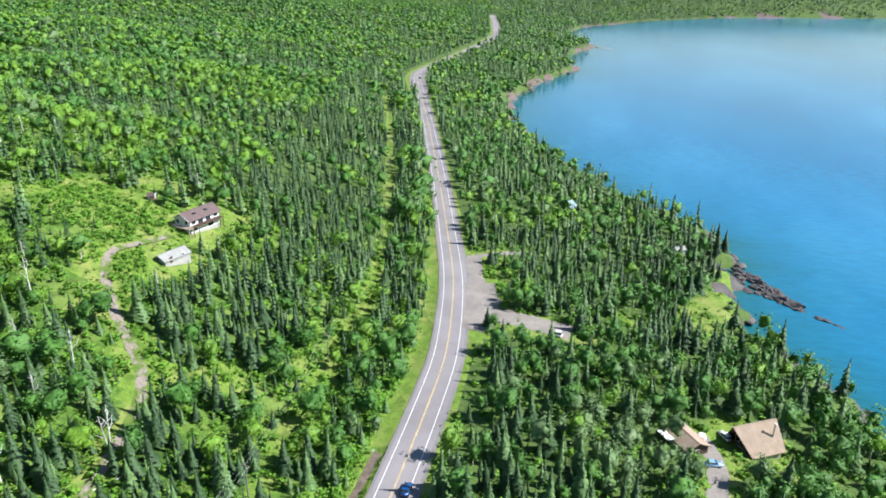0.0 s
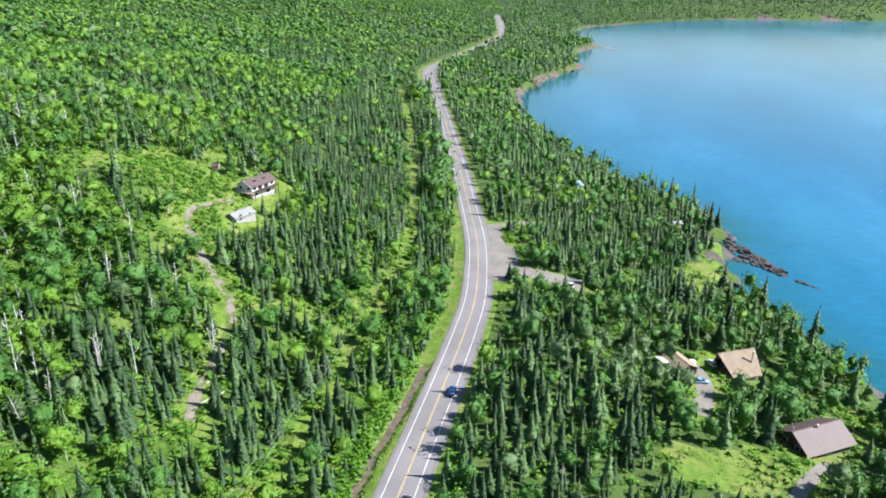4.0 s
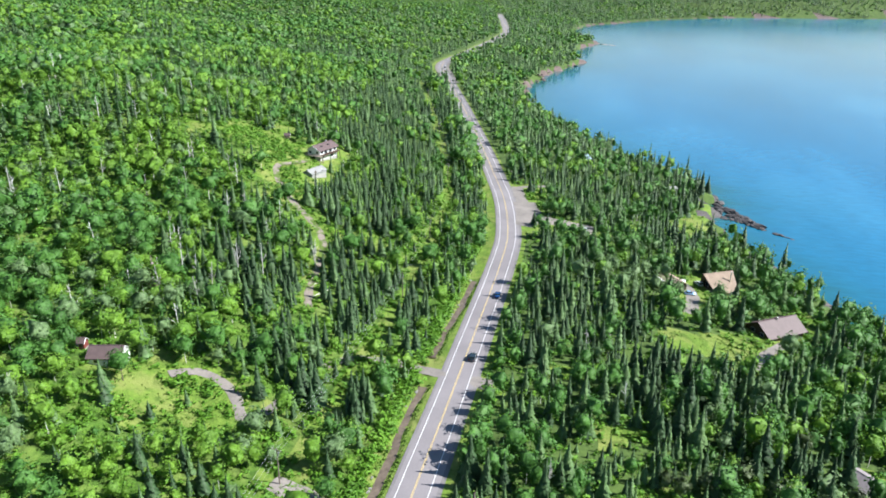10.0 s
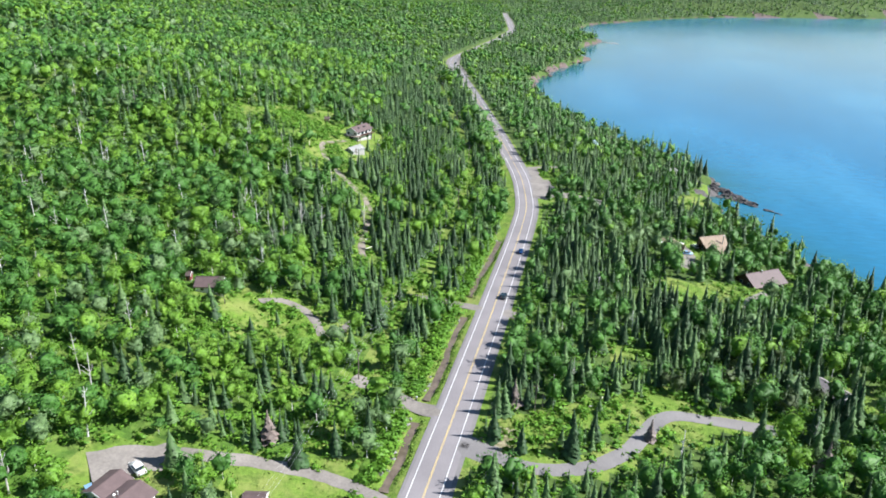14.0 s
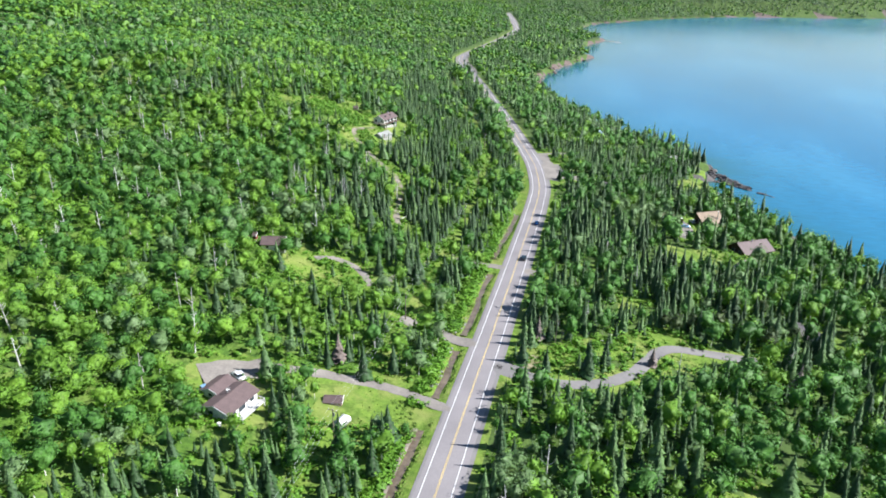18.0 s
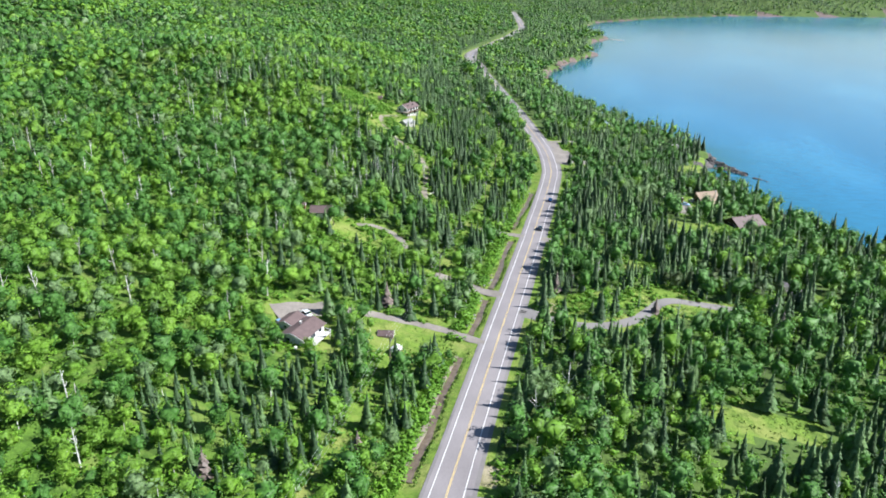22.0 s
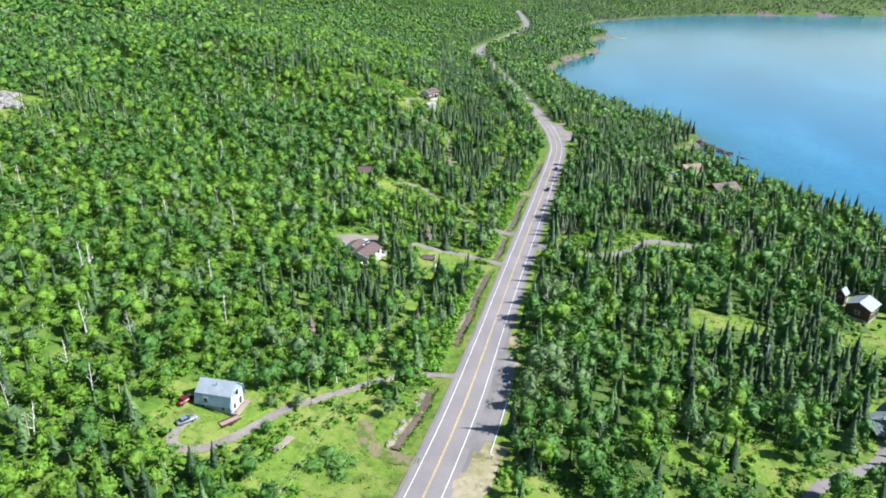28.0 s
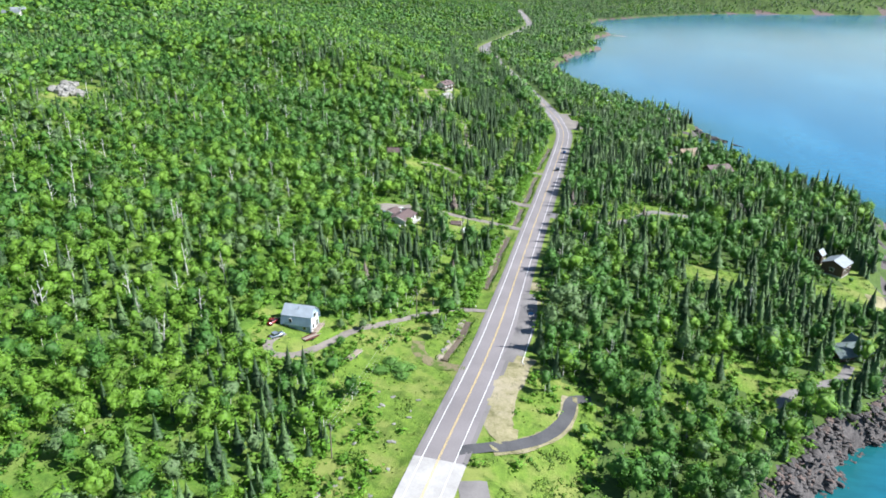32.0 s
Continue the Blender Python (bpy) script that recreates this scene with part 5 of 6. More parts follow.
def deck(parent, x0, x1, y0, y1, z, low, mat, rail=True, sides=("x0", "x1", "y0", "y1")):
    d = part("deck", box(x0, x1, y0, y1, z - 0.2, z), mat, parent, "weathered timber deck")
    for px in (x0 + 0.15, x1 - 0.15):
        for py in (y0 + 0.15, y1 - 0.15):
            part("post", box(px - 0.1, px + 0.1, py - 0.1, py + 0.1, low, z), mat, d)
    if rail:
        for s in sides:
            ax = s[0]
            if ax == "x":
                xx = x0 if s == "x0" else x1
                part("rail", box(xx - 0.05, xx + 0.05, y0, y1, z + 0.85, z + 0.97), mat, d)
                for k in range(int((y1 - y0) / 1.2) + 1):
                    part("baluster", box(xx - 0.04, xx + 0.04, y0 + 1.2 * k - 0.04, y0 + 1.2 * k + 0.04, z, z + 0.9), mat, d)
            else:
                yy = y0 if s == "y0" else y1
                part("rail", box(x0, x1, yy - 0.05, yy + 0.05, z + 0.85, z + 0.97), mat, d)
                for k in range(int((x1 - x0) / 1.2) + 1):
                    part("baluster", box(x0 + 1.2 * k - 0.04, x0 + 1.2 * k + 0.04, yy - 0.04, yy + 0.04, z, z + 0.9), mat, d)
    return d


# the chalet on the hillside, with a balcony round its upper floor
chalet = gable_house("chalet", "white two-storey chalet with red-brown roof and dark balcony", -95.6, 205.0, 77.3, 43.9, 13.4, 7.0, 5.0, 7.0, M["wall_white"], M["roof_red"], 0.8,
    [("front", -5, 3.9, 1.6, 1.3), ("front", -2, 3.7, 2.2, 1.9), ("front", 1.5, 3.7, 2.2, 1.9), ("front", 5, 3.9, 1.6, 1.3), ("front", -4.5, 1.4, 1.6, 1.2), ("front", 2.5, 1.4, 2.4, 1.8), ("left", -2, 3.9, 1.3, 1.2), ("left", 2, 3.9, 1.3, 1.2), ("left", 0, 1.5, 1.6, 1.2)], [("front", -1, 1.0, 2.05, M["trim_white"])], (3.6, 0.6), low=2.5, metal_chimney=False)
deck(chalet, -6.9, 6.9, -5.4, -3.5, 2.7, -2.5, M["dark_timber"], True, ("x1", "y0"))
deck(chalet, -9.0, -6.9, -5.4, 3.4, 2.7, -2.5, M["timber"], True, ("x0", "y0", "y1"))
for sx in (-3.0, 2.2):
    part("skylight", box(sx - 0.6, sx + 0.6, -2.2, -1.3, 6.0, 6.42), M["glass"], chalet, "dark roof window")
gable_house("shed", "long low storage shed with a weathered grey roof", -87.6, 178.6, 75, 43.2, 9.6, 5.4, 1.3, 2.8, M["wall_grey"], M["roof_weathered"], 0.3, [("left", 0.6, 1.6, 1.0, 0.8), ("front", 2, 1.5, 1.0, 0.8)], [("front", -2.5, 1.0, 2.0, M["dark_timber"])], low=2.5, category="shed")
gable_house("hut", "tiny red-roofed hut in the meadow", -115.0, 207.5, 20, ground_z(-115.0, 207.5), 2.4, 2.0, 1.7, 2.5, M["wall_pink"], M["roof_red"], 0.25, [("front", 0, 1.1, 0.5, 0.4)], [("left", 0, 0.7, 1.5, M["dark_timber"])], category="hut")

# the lakeside houses
gable_house("a_frame_house", "dark timber house under a steep tan shingle roof", 87.2, 175.3, 31.6, 11.2, 9.0, 9.2, 1.4, 7.3, M["wall_brown"], M["roof_tan"], 0.7, [("left", -1.6, 1.9, 1.3, 1.7), ("left", 1.6, 1.9, 1.3, 1.7), ("left", 0, 4.6, 1.6, 1.2), ("right", 0, 2.0, 1.6, 1.4)], [("left", 0, 0.9, 2.0, M["dark_timber"])], (2.5, -2.6), prow=3.2, low=2.0)
garage = gable_house("garage", "dark brown garage with a tan roof and white awning", 68.4, 166.5, -55, 13.9, 9.6, 6.6, 2.5, 4.0, M["wall_brown"], M["roof_tan"], 0.5, [("front", 2, 1.5, 1.0, 0.8), ("right", 0, 1.5, 1.0, 0.8)], [("front", -2, 2.6, 2.1, M["trim_white"])], category="garage")
part("awning", box(-4.6, -0.2, -5.4, -3.3, 2.5, 2.65), M["trim_white"], garage, "white flat awning")
house = gable_house("house", "dark timber house with a broad brown metal roof", 102.1, 141.5, 35.5, 11.4, 15.2, 10.8, 2.3, 5.5, M["wall_brown"], M["roof_brown"], 0.9, [("front", -5, 1.5, 1.6, 1.1), ("front", 0, 1.4, 2.2, 1.6), ("front", 5, 1.5, 1.6, 1.1), ("left", -2, 1.6, 1.4, 1.2), ("left", 2.2, 1.6, 1.4, 1.2), ("right", 0, 1.6, 2.0, 1.4)], [("front", 2.6, 1.0, 2.0, M["dark_timber"])], (-0.4, -0.5), low=2.5)
c = part("vent_pipe", rod((-6.2, 1.6, 4.2), (-6.2, 1.6, 5.6), 0.12, 0.12, 8), M["trim_white"], house, "white vent pipe")
# the cottage takes the brown wall colour to stand in for tree shade on its walls
cottage = gable_house("cottage", "lakeside cottage with walls coloured dark for tree shade and a pale grey metal roof", 138.6, -4.4, 57, 8.4, 9.6, 8.6, 4.6, 6.6, M["wall_brown"], M["roof_grey"], 0.5, [("front", -3, 2.2, 1.4, 1.2), ("front", 0, 2.2, 1.4, 1.2), ("front", 3, 2.2, 1.4, 1.2), ("left", 0, 2.5, 1.6, 1.4), ("right", -2, 2.2, 1.6, 1.6), ("right", 2, 2.2, 1.6, 1.6)], [("right", 0, 1.0, 2.0, M["trim_white"])], low=2.5)
gable_house("annexe", "narrow dark gabled annexe beside the cottage", 133.6, 4.2, 57, 8.6, 4.2, 3.4, 4.4, 6.4, M["wall_brown"], M["roof_grey"], 0.3, [("left", 0, 2.8, 0.9, 1.1), ("front", 0, 2.2, 0.9, 1.1)], [("front", 1.3, 0.9, 2.0, M["trim_white"])], category="annexe", low=2.0)
lodge = gable_house("lodge", "dark lodge under grey-green metal roofs near the shore", 124.5, -82.5, 32, 8.6, 12.5, 7.6, 2.4, 4.4, M["wall_brown"], M["roof_teal"], 0.8, [("front", -3, 1.4, 1.6, 1.2), ("front", 1, 1.4, 1.6, 1.2), ("front", 4.4, 1.4, 1.2, 1.2)], [("front", -0.8, 1.0, 2.0, M["dark_timber"])], low=2.5)
gable_house("lodge_wing", "short lodge wing with grey-green roof and white gable", 128.6, -78.0, 118, 8.5, 5.5, 5.0, 2.7, 5.0, M["wall_brown"], M["roof_teal"], 0.7, [("right", 0, 1.8, 1.2, 1.2), ("left", 0, 1.8, 1.2, 1.2)], [("left", 1.4, 0.9, 2.0, M["trim_white"])], category="house wing", low=2.5)
gable_house("boathouse", "small cabin with a pale blue roof among lakeside trees", 21.8, 347, 70, 15.5, 6.5, 5.5, 3.0, 5.2, M["wall_brown"], M["roof_slate"], 0.5, [("left", 0, 1.8, 1.0, 1.0), ("right", 0, 1.8, 1.0, 1.0)], [("front", 0, 0.9, 2.0, M["dark_timber"])], category="cabin")
gable_house("lake_cabin", "small grey-roofed white cabin among tall lakeside spruces", 75.4, 319, 30, 9.0, 4.5, 3.6, 2.4, 3.4, M["wall_white"], M["roof_weathered"], 0.4, [("front", 0, 1.4, 1.0, 0.8)], [("left", 0, 0.9, 2.0, M["dark_timber"])], category="cabin")

gable_house("lake_house", "low white house under a mauve-grey roof by a lawn", 109.6, 60.2, -48, 11.4, 10.0, 6.6, 2.4, 4.0, M["wall_white"], M["roof_mauve"], 0.5, [("right", -1.6, 1.5, 1.3, 1.1), ("right", 1.6, 1.5, 1.3, 1.1), ("front", -2, 1.5, 1.5, 1.1), ("front", 2.5, 1.5, 1.5, 1.1)], [("front", 0.4, 1.0, 2.0, M["dark_timber"])], low=2.0)

# cabin, ranch and gambrel house on the inland side
gable_house("cabin", "small cabin with red-brown roof at the edge of a lawn", -74.4, 29.2, 15.5, 35.0, 8.0, 5.4, 2.5, 4.4, M["wall_white"], M["roof_red"], 0.4, [("front", -2, 1.5, 1.1, 0.9), ("front", 1.5, 1.5, 1.1, 0.9), ("right", 0, 1.6, 1.2, 1.0)], [("front", 3, 0.9, 2.0, M["dark_timber"])], low=2.5, category="cabin")
gable_house("woodshed", "tiny barn-red woodshed beside the cabin", -83.3, 30.4, 15, ground_z(-83.3, 30.4), 2.4, 2.2, 1.9, 2.8, M["wall_red"], M["roof_red"], 0.2, [("front", -0.6, 1.2, 0.5, 0.4)], [("front", 0.5, 0.8, 1.7, M["dark_timber"])], category="shed")
ranch = gable_house("ranch_house", "white single-storey ranch house with red-brown shingle roof", -42.7, -52.7, 82.7, 28.2, 10.6, 7.4, 2.7, 4.0, M["wall_white"], M["roof_red"], 0.6, [("front", -3.6, 1.6, 1.5, 1.1), ("front", -0.6, 1.5, 2.4, 1.5), ("front", 3.2, 1.6, 1.5, 1.1), ("left", 1.5, 1.6, 1.2, 1.0), ("right", -1, 1.6, 1.3, 1.0)], [("front", 1.4, 1.0, 2.05, M["trim_white"])], (0.2, 0.9), low=2.0)
deck(ranch, -3.4, 5.2, -6.0, -3.75, 0.35, -1.6, M["deck_white"], True, ("y0", "x1"))
for k in range(3):
    part("step", box(-4.6 - 0.32 * k, -4.28 - 0.32 * k, -5.6, -4.2, -1.2, 0.2 - 0.18 * k), M["timber"], ranch, "timber step")
part("vent_pipe", rod((1.4, 1.3, 3.4), (1.4, 1.3, 4.5), 0.09, 0.09, 8), M["trim_white"], ranch, "white vent pipe")
gable_house("garage_wing", "low red-brown roofed garage wing joined to the ranch house", -48.4, -48.6, 82.7, 28.6, 6.4, 5.6, 2.3, 3.4, M["wall_white"], M["roof_red"], 0.4, [("left", 0, 1.5, 1.0, 0.8)], [("back", 0, 2.6, 2.1, M["dark_timber"])], category="garage", low=2.0)
gable_house("tool_shed", "small shed with red-brown roof and pink gable", -23.0, -37.4, 14, 22.6, 4.6, 3.4, 1.9, 2.8, M["wall_pink"], M["roof_red"], 0.2, [("right", 0.6, 1.2, 0.5, 0.5)], [("right", -0.6, 0.9, 1.7, M["wall_pink"])], low=1.0, category="shed")


def gambrel_house():
    t = thing("gambrel_house", "pale blue gambrel house with blue-grey metal roof", "house", -40.2, -152.0, 29.0, 3)
    t.scale = (0.94, 0.94, 1.12)
    hl, hw, brk = 4.6, 3.3, 2.0
    part("foundation", box(-hl + 0.1, hl - 0.1, -hw + 0.1, hw - 0.1, -2.5, 0.3), M["base"], t, "grey foundation")
    out = [(-hw, 0.25), (hw, 0.25), (hw, 2.2), (brk + 0.9, 4.3), (0, 6.35), (-brk - 0.9, 4.3), (-hw, 2.2)]
    bm = bmesh.new()
    a = [bm.verts.new((-hl, p, z)) for p, z in out]
    b = [bm.verts.new((hl, p, z)) for p, z in out]
    bm.faces.new(a)
    bm.faces.new(b[::-1])
    for i in range(7):
        bm.faces.new((a[i], b[i], b[(i + 1) % 7], a[(i + 1) % 7]))
    bmesh.ops.recalc_face_normals(bm, faces=bm.faces)
    part("wall", bm, M["wall_blue"], t)
    for s in (1, -1):
        for (y0, z0, y1, z1, m, n, lab) in ((0, 6.5, 3.25, 4.35, "roof_blue", "roof", "pale metal upper roof"), (3.2, 4.4, 3.95, 2.05, "wall_blue", "lower_roof", "steep blue lower roof")):
            bm = bmesh.new()
            pts = [(-hl - 0.35, s * y0, z0), (hl + 0.35, s * y0, z0), (hl + 0.35, s * y1, z1), (-hl - 0.35, s * y1, z1)]
            top = [bm.verts.new((px, py, pz + 0.12)) for px, py, pz in pts]
            bot = [bm.verts.new((px, py - s * 0.06, pz)) for px, py, pz in pts]
            bm.faces.new(top)
            bm.faces.new(bot)
            for i in range(4):
                bm.faces.new((top[i], bot[i], bot[(i + 1) % 4], top[(i + 1) % 4]))
            bmesh.ops.recalc_face_normals(bm, faces=bm.faces)
            part(n, bm, M[m], t, lab)
    part("gable_trim", box(hl + 0.05, hl + 0.12, -2.6, 2.6, 0.4, 3.9), M["wall_white"], t, "white painted gable wall")
    for y, z, w, h in ((-1.5, 1.5, 1.2, 1.2), (1.4, 1.5, 1.2, 1.6), (0, 4.1, 1.4, 1.2)):
        window(t, hl + 0.12, y, z, w, h, (1, 0))
    for x, z, w, h in ((-1.7, 3.3, 0.9, 1.0), (2.6, 1.35, 1.0, 0.8), (-2.9, 1.3, 0.9, 0.7)):
        window(t, x, -hw - (0.38 if z > 3 else 0.0), z, w, h, (0, -1))
    part("flue", rod((0.2, -1.2, 5.2), (0.2, -1.2, 6.6), 0.1, 0.1, 8), M["steel"], t, "thin metal flue")
    deck(t, hl + 0.15, hl + 2.0, -3.4, 3.2, 0.5, -1.2, M["timber"], True, ("x1", "y0"))


gambrel_house()
for k, (x, y, l) in enumerate(((-489, 196, 14), (-500, 214, 11))):
    gable_house("hilltop_house", "white house with grey roof on the wooded hilltop", x, y, 25 + 30 * k, ground_z(x, y), l, 9, 5.4, 9.2, M["wall_white"], M["roof_grey"], 0.6, [("front", -3, 3.6, 1.8, 1.6), ("front", 0, 3.6, 1.8, 1.6), ("front", 3, 3.6, 1.8, 1.6), ("right", 0, 3.6, 2.2, 2.0)], [("front", -1.5, 1.0, 2.0, M["trim_white"])], low=6)


# ---- vehicles ----
def car(name, label, x, y, turn, paint, length=4.5, width=1.8, tall=1.5, z=None, van=False, group=""):
    zz = ground_z(x, y) + 0.12 if z is None else z
    t = thing(name, label, "car", x, y, zz, turn, group)
    hl, hw = length / 2, width / 2
    body = [(-hl, 0.35), (-hl + 0.05, 0.75), (-hl + 0.25, 0.92), (hl * 0.45, 0.92), (hl - 0.15, 0.78), (hl, 0.55), (hl - 0.02, 0.32), (-hl + 0.1, 0.28)]
    bm = prism(body, -hw, hw)
    bmesh.ops.bevel(bm, geom=bm.edges[:], offset=0.06, segments=2, affect="EDGES")
    part("body", bm, paint, t, "", True)
    back = -hl + 0.25 if van else -hl * 0.62
    cab = [(back, 0.88), (back + 0.2, tall - 0.06), (hl * 0.05, tall - 0.06), (hl * 0.42, 0.9)]
    part("glazing", prism(cab, -hw + 0.1, hw - 0.1), M["glass"], t, "dark car glass")
    bm = prism([(back + 0.16, tall - 0.1), (back + 0.2, tall), (hl * 0.07, tall), (hl * 0.12, tall - 0.1)], -hw + 0.12, hw - 0.12)
    part("roof", bm, paint, t)
    for sx in (-hl * 0.62, hl * 0.62):
        for sy in (-hw + 0.06, hw - 0.06):
            w = part("wheel", rod((sx, sy - 0.11, 0.33), (sx, sy + 0.11, 0.33), 0.33, 0.33, 14), M["rubber"], t, "black tyre")
            part("rim", rod((sx, sy - 0.125, 0.33), (sx, sy + 0.125, 0.33), 0.19, 0.19, 10), M["steel"], w, "steel rim")
    for sy in (-hw + 0.3, hw - 0.3):
        part("headlight", box(hl - 0.1, hl + 0.01, sy - 0.16, sy + 0.16, 0.6, 0.74), M["trim_white"], t, "clear headlight")
        part("tail_light", box(-hl - 0.01, -hl + 0.1, sy - 0.16, sy + 0.16, 0.62, 0.8), M["paint_red"], t, "red tail light")
    return t


def paint(name, colour):
    m, t, b = material(name, 0.25, 0.2)
    b.inputs["Base Color"].default_value = (*colour, 1)
    b.inputs["Coat Weight"].default_value = 0.6
    return m


for n, c in (("red", (0.18, 0.01, 0.015)), ("blue", (0.01, 0.07, 0.22)), ("white", (0.8, 0.8, 0.8)), ("silver", (0.22, 0.26, 0.31)), ("sky", (0.25, 0.42, 0.62)), ("dark", (0.02, 0.035, 0.045))):
    M["paint_" + n] = paint(n + " car paint", c)
car("car", "dark blue car driving on the highway", 6.9, 122.9, 92, M["paint_blue"], z=float(road_z(123)) + 0.12)
car("car", "dark car following on the highway", 7.9, 78.6, 92, M["paint_dark"], 4.7, 1.85, 1.6, float(road_z(79)) + 0.12, True)
car("van", "white van far off on the highway bend", -180.4, 758, 100, M["paint_white"], 6.5, 2.3, 2.6, float(road_z(758)) + 0.12, True)
car("car", "red car parked beside the blue gambrel house", -47.0, -156.0, 80, M["paint_red"])
car("car", "silver car parked on the gravel by the gambrel house", -42.6, -162.0, 58, M["paint_silver"])
car("car", "blue-white car parked behind the ranch house", -51.4, -49.6, 60, M["paint_sky"])
car("pickup", "white pickup parked in the ranch yard", -47.6, -41.2, 150, M["paint_white"], 5.2, 1.95, 1.75)
car("car", "white car parked on grass by the tan-roofed house", 79.4, 175.4, 120, M["paint_white"], 4.4, 1.8, 1.6, None, True)
car("car", "pale blue car parked on the garage driveway", 74.8, 159.5, 15, M["paint_sky"])
car("van", "white van parked at the end of the pullout", 30.4, 208.2, 170, M["paint_white"], 4.4, 1.9, 1.8, None, True)


# ---- yard things ----
def rounded_tank(name, label, x, y, r, h, mat, turn=0.0, stretch=1.0, category="tank"):
    t = thing(name, label, category, x, y, ground_z(x, y), turn)
    bm = bmesh.new()
    bmesh.ops.create_uvsphere(bm, u_segments=18, v_segments=12, radius=1.0)
    for v in bm.verts:
        k = max(abs(v.co.x), abs(v.co.y), abs(v.co.z)) or 1
        p = v.co.lerp(v.co / k, 0.45)
        v.co = Vector((p.x * r * stretch, p.y * r, (p.z * 0.5 + 0.5) * h))
    part("shell", bm, mat, t, "", True)
    part("band", box(-r * stretch * 0.9, r * stretch * 0.9, -r * 0.92, r * 0.92, -0.15, 0.1), M["base"], t, "grey base rail")
    return t


camper = thing("camper", "small white camper trailer parked on the lawn", "trailer", -17.0, -45.6, ground_z(-17.0, -45.6), 76)
bm = prism([(-2.1, 0.55), (2.0, 0.55), (2.2, 1.1), (1.9, 2.2), (1.4, 2.5), (-1.6, 2.5), (-2.1, 2.1)], -1.05, 1.05)
bmesh.ops.bevel(bm, geom=bm.edges[:], offset=0.14, segments=3, affect="EDGES")
part("body", bm, M["trim_white"], camper, "", True)
for s in (-1, 1):
    part("window", box(-0.9, 0.4, s * 1.06 - 0.02, s * 1.06 + 0.02, 1.45, 1.95), M["glass"], camper, "dark side window")
    part("wheel", rod((-0.2, s * 0.95 - 0.1, 0.34), (-0.2, s * 0.95 + 0.1, 0.34), 0.34, 0.34, 14), M["rubber"], camper, "black tyre")
part("door", box(0.8, 1.4, 1.04, 1.1, 0.65, 2.2), M["plastic_grey"], camper, "pale grey door")
part("drawbar", box(2.1, 3.3, -0.06, 0.06, 0.5, 0.6), M["steel"], camper)
part("jack", rod((3.1, 0, 0), (3.1, 0, 0.6), 0.05, 0.05, 8), M["steel"], camper)
rounded_tank("water_tank", "pale grey upright water tank among young spruces", -28.1, -123.2, 1.0, 2.9, M["plastic_grey"])
rounded_tank("propane_tank", "white round tank beside the garage", 72.9, 170.4, 1.2, 2.2, M["trim_white"])
rounded_tank("canopy", "dark green canvas canopy at the pullout", 20.2, 202.6, 1.1, 1.6, M["canvas"], 0, 1.3, "canopy")
rounded_tank("barrel", "white barrel beside the ranch house", -54.0, -53.0, 0.45, 0.9, M["trim_white"], category="barrel")
rounded_tank("barrel", "white barrel beside the ranch house", -48.6, -58.6, 0.5, 0.9, M["trim_white"], category="barrel")
rounded_tank("barrel", "white barrel near the ranch house gable", -41.5, -60.0, 0.5, 0.9, M["trim_white"], category="barrel")


def flat_trailer(name, label, x, y, turn, l, w, mat, red=False):
    t = thing(name, label, "trailer", x, y, ground_z(x, y) + 0.05, turn)
    for k in range(int(w / 0.3)):
        part("plank", box(-l / 2, l / 2, -w / 2 + 0.3 * k, -w / 2 + 0.3 * k + 0.27, 0.62, 0.7), mat, t)
    for s in (-w / 2, w / 2):
        part("side_rail", box(-l / 2, l / 2, s - 0.06, s + 0.06, 0.5, 0.95 if red else 0.64), M["side_red"] if red else M["steel"], t, "red side board" if red else "steel side rail")
        part("wheel", rod((0, s - 0.1, 0.33), (0, s + 0.1, 0.33), 0.33, 0.33, 14), M["rubber"], t, "black tyre")
    part("drawbar", box(l / 2, l / 2 + 1.1, -0.06, 0.06, 0.5, 0.6), M["steel"], t)


flat_trailer("utility_trailer", "timber-decked trailer with red sides by the gambrel house", -34.6, -157.2, 60, 4.6, 1.9, M["timber"], True)
flat_trailer("flat_trailer", "weathered flat trailer bed in the brush", -21.6, -157.2, 78, 6.2, 2.0, M["timber"])
board = thing("sign_board", "blue sign board on two posts at the road edge", "sign", 21.9, -113.6, ground_z(21.9, -113.6), 8)
part("panel", box(-0.8, 0.8, -0.03, 0.03, 1.0, 2.0, 0.01), M["sign_blue"], board, "plain blue panel")
for s in (-0.6, 0.6):
    part("post", box(s - 0.05, s + 0.05, 0.03, 0.11, -0.3, 2.0), M["steel"], board)
tagged(road_strip("edge_line", 9.4, 9.6, -143, -120, 0.17, M["whiteline"], road), "white painted edge line")
for k, (x, y) in enumerate(((24.6, -144.5), (3.4, -112.6), (-2.6, 9.6), (24.5, -103))):
    p = thing("marker_post", "small white marker post beside the road", "post", x, y, ground_z(x, y), 0)
    part("post", box(-0.07, 0.07, -0.07, 0.07, -0.2, 1.1), M["wood_pole"], p)
    part("cap", box(-0.22, 0.22, -0.14, 0.14, 1.05, 1.4, 0.03), M["trim_white"], p, "white box top")
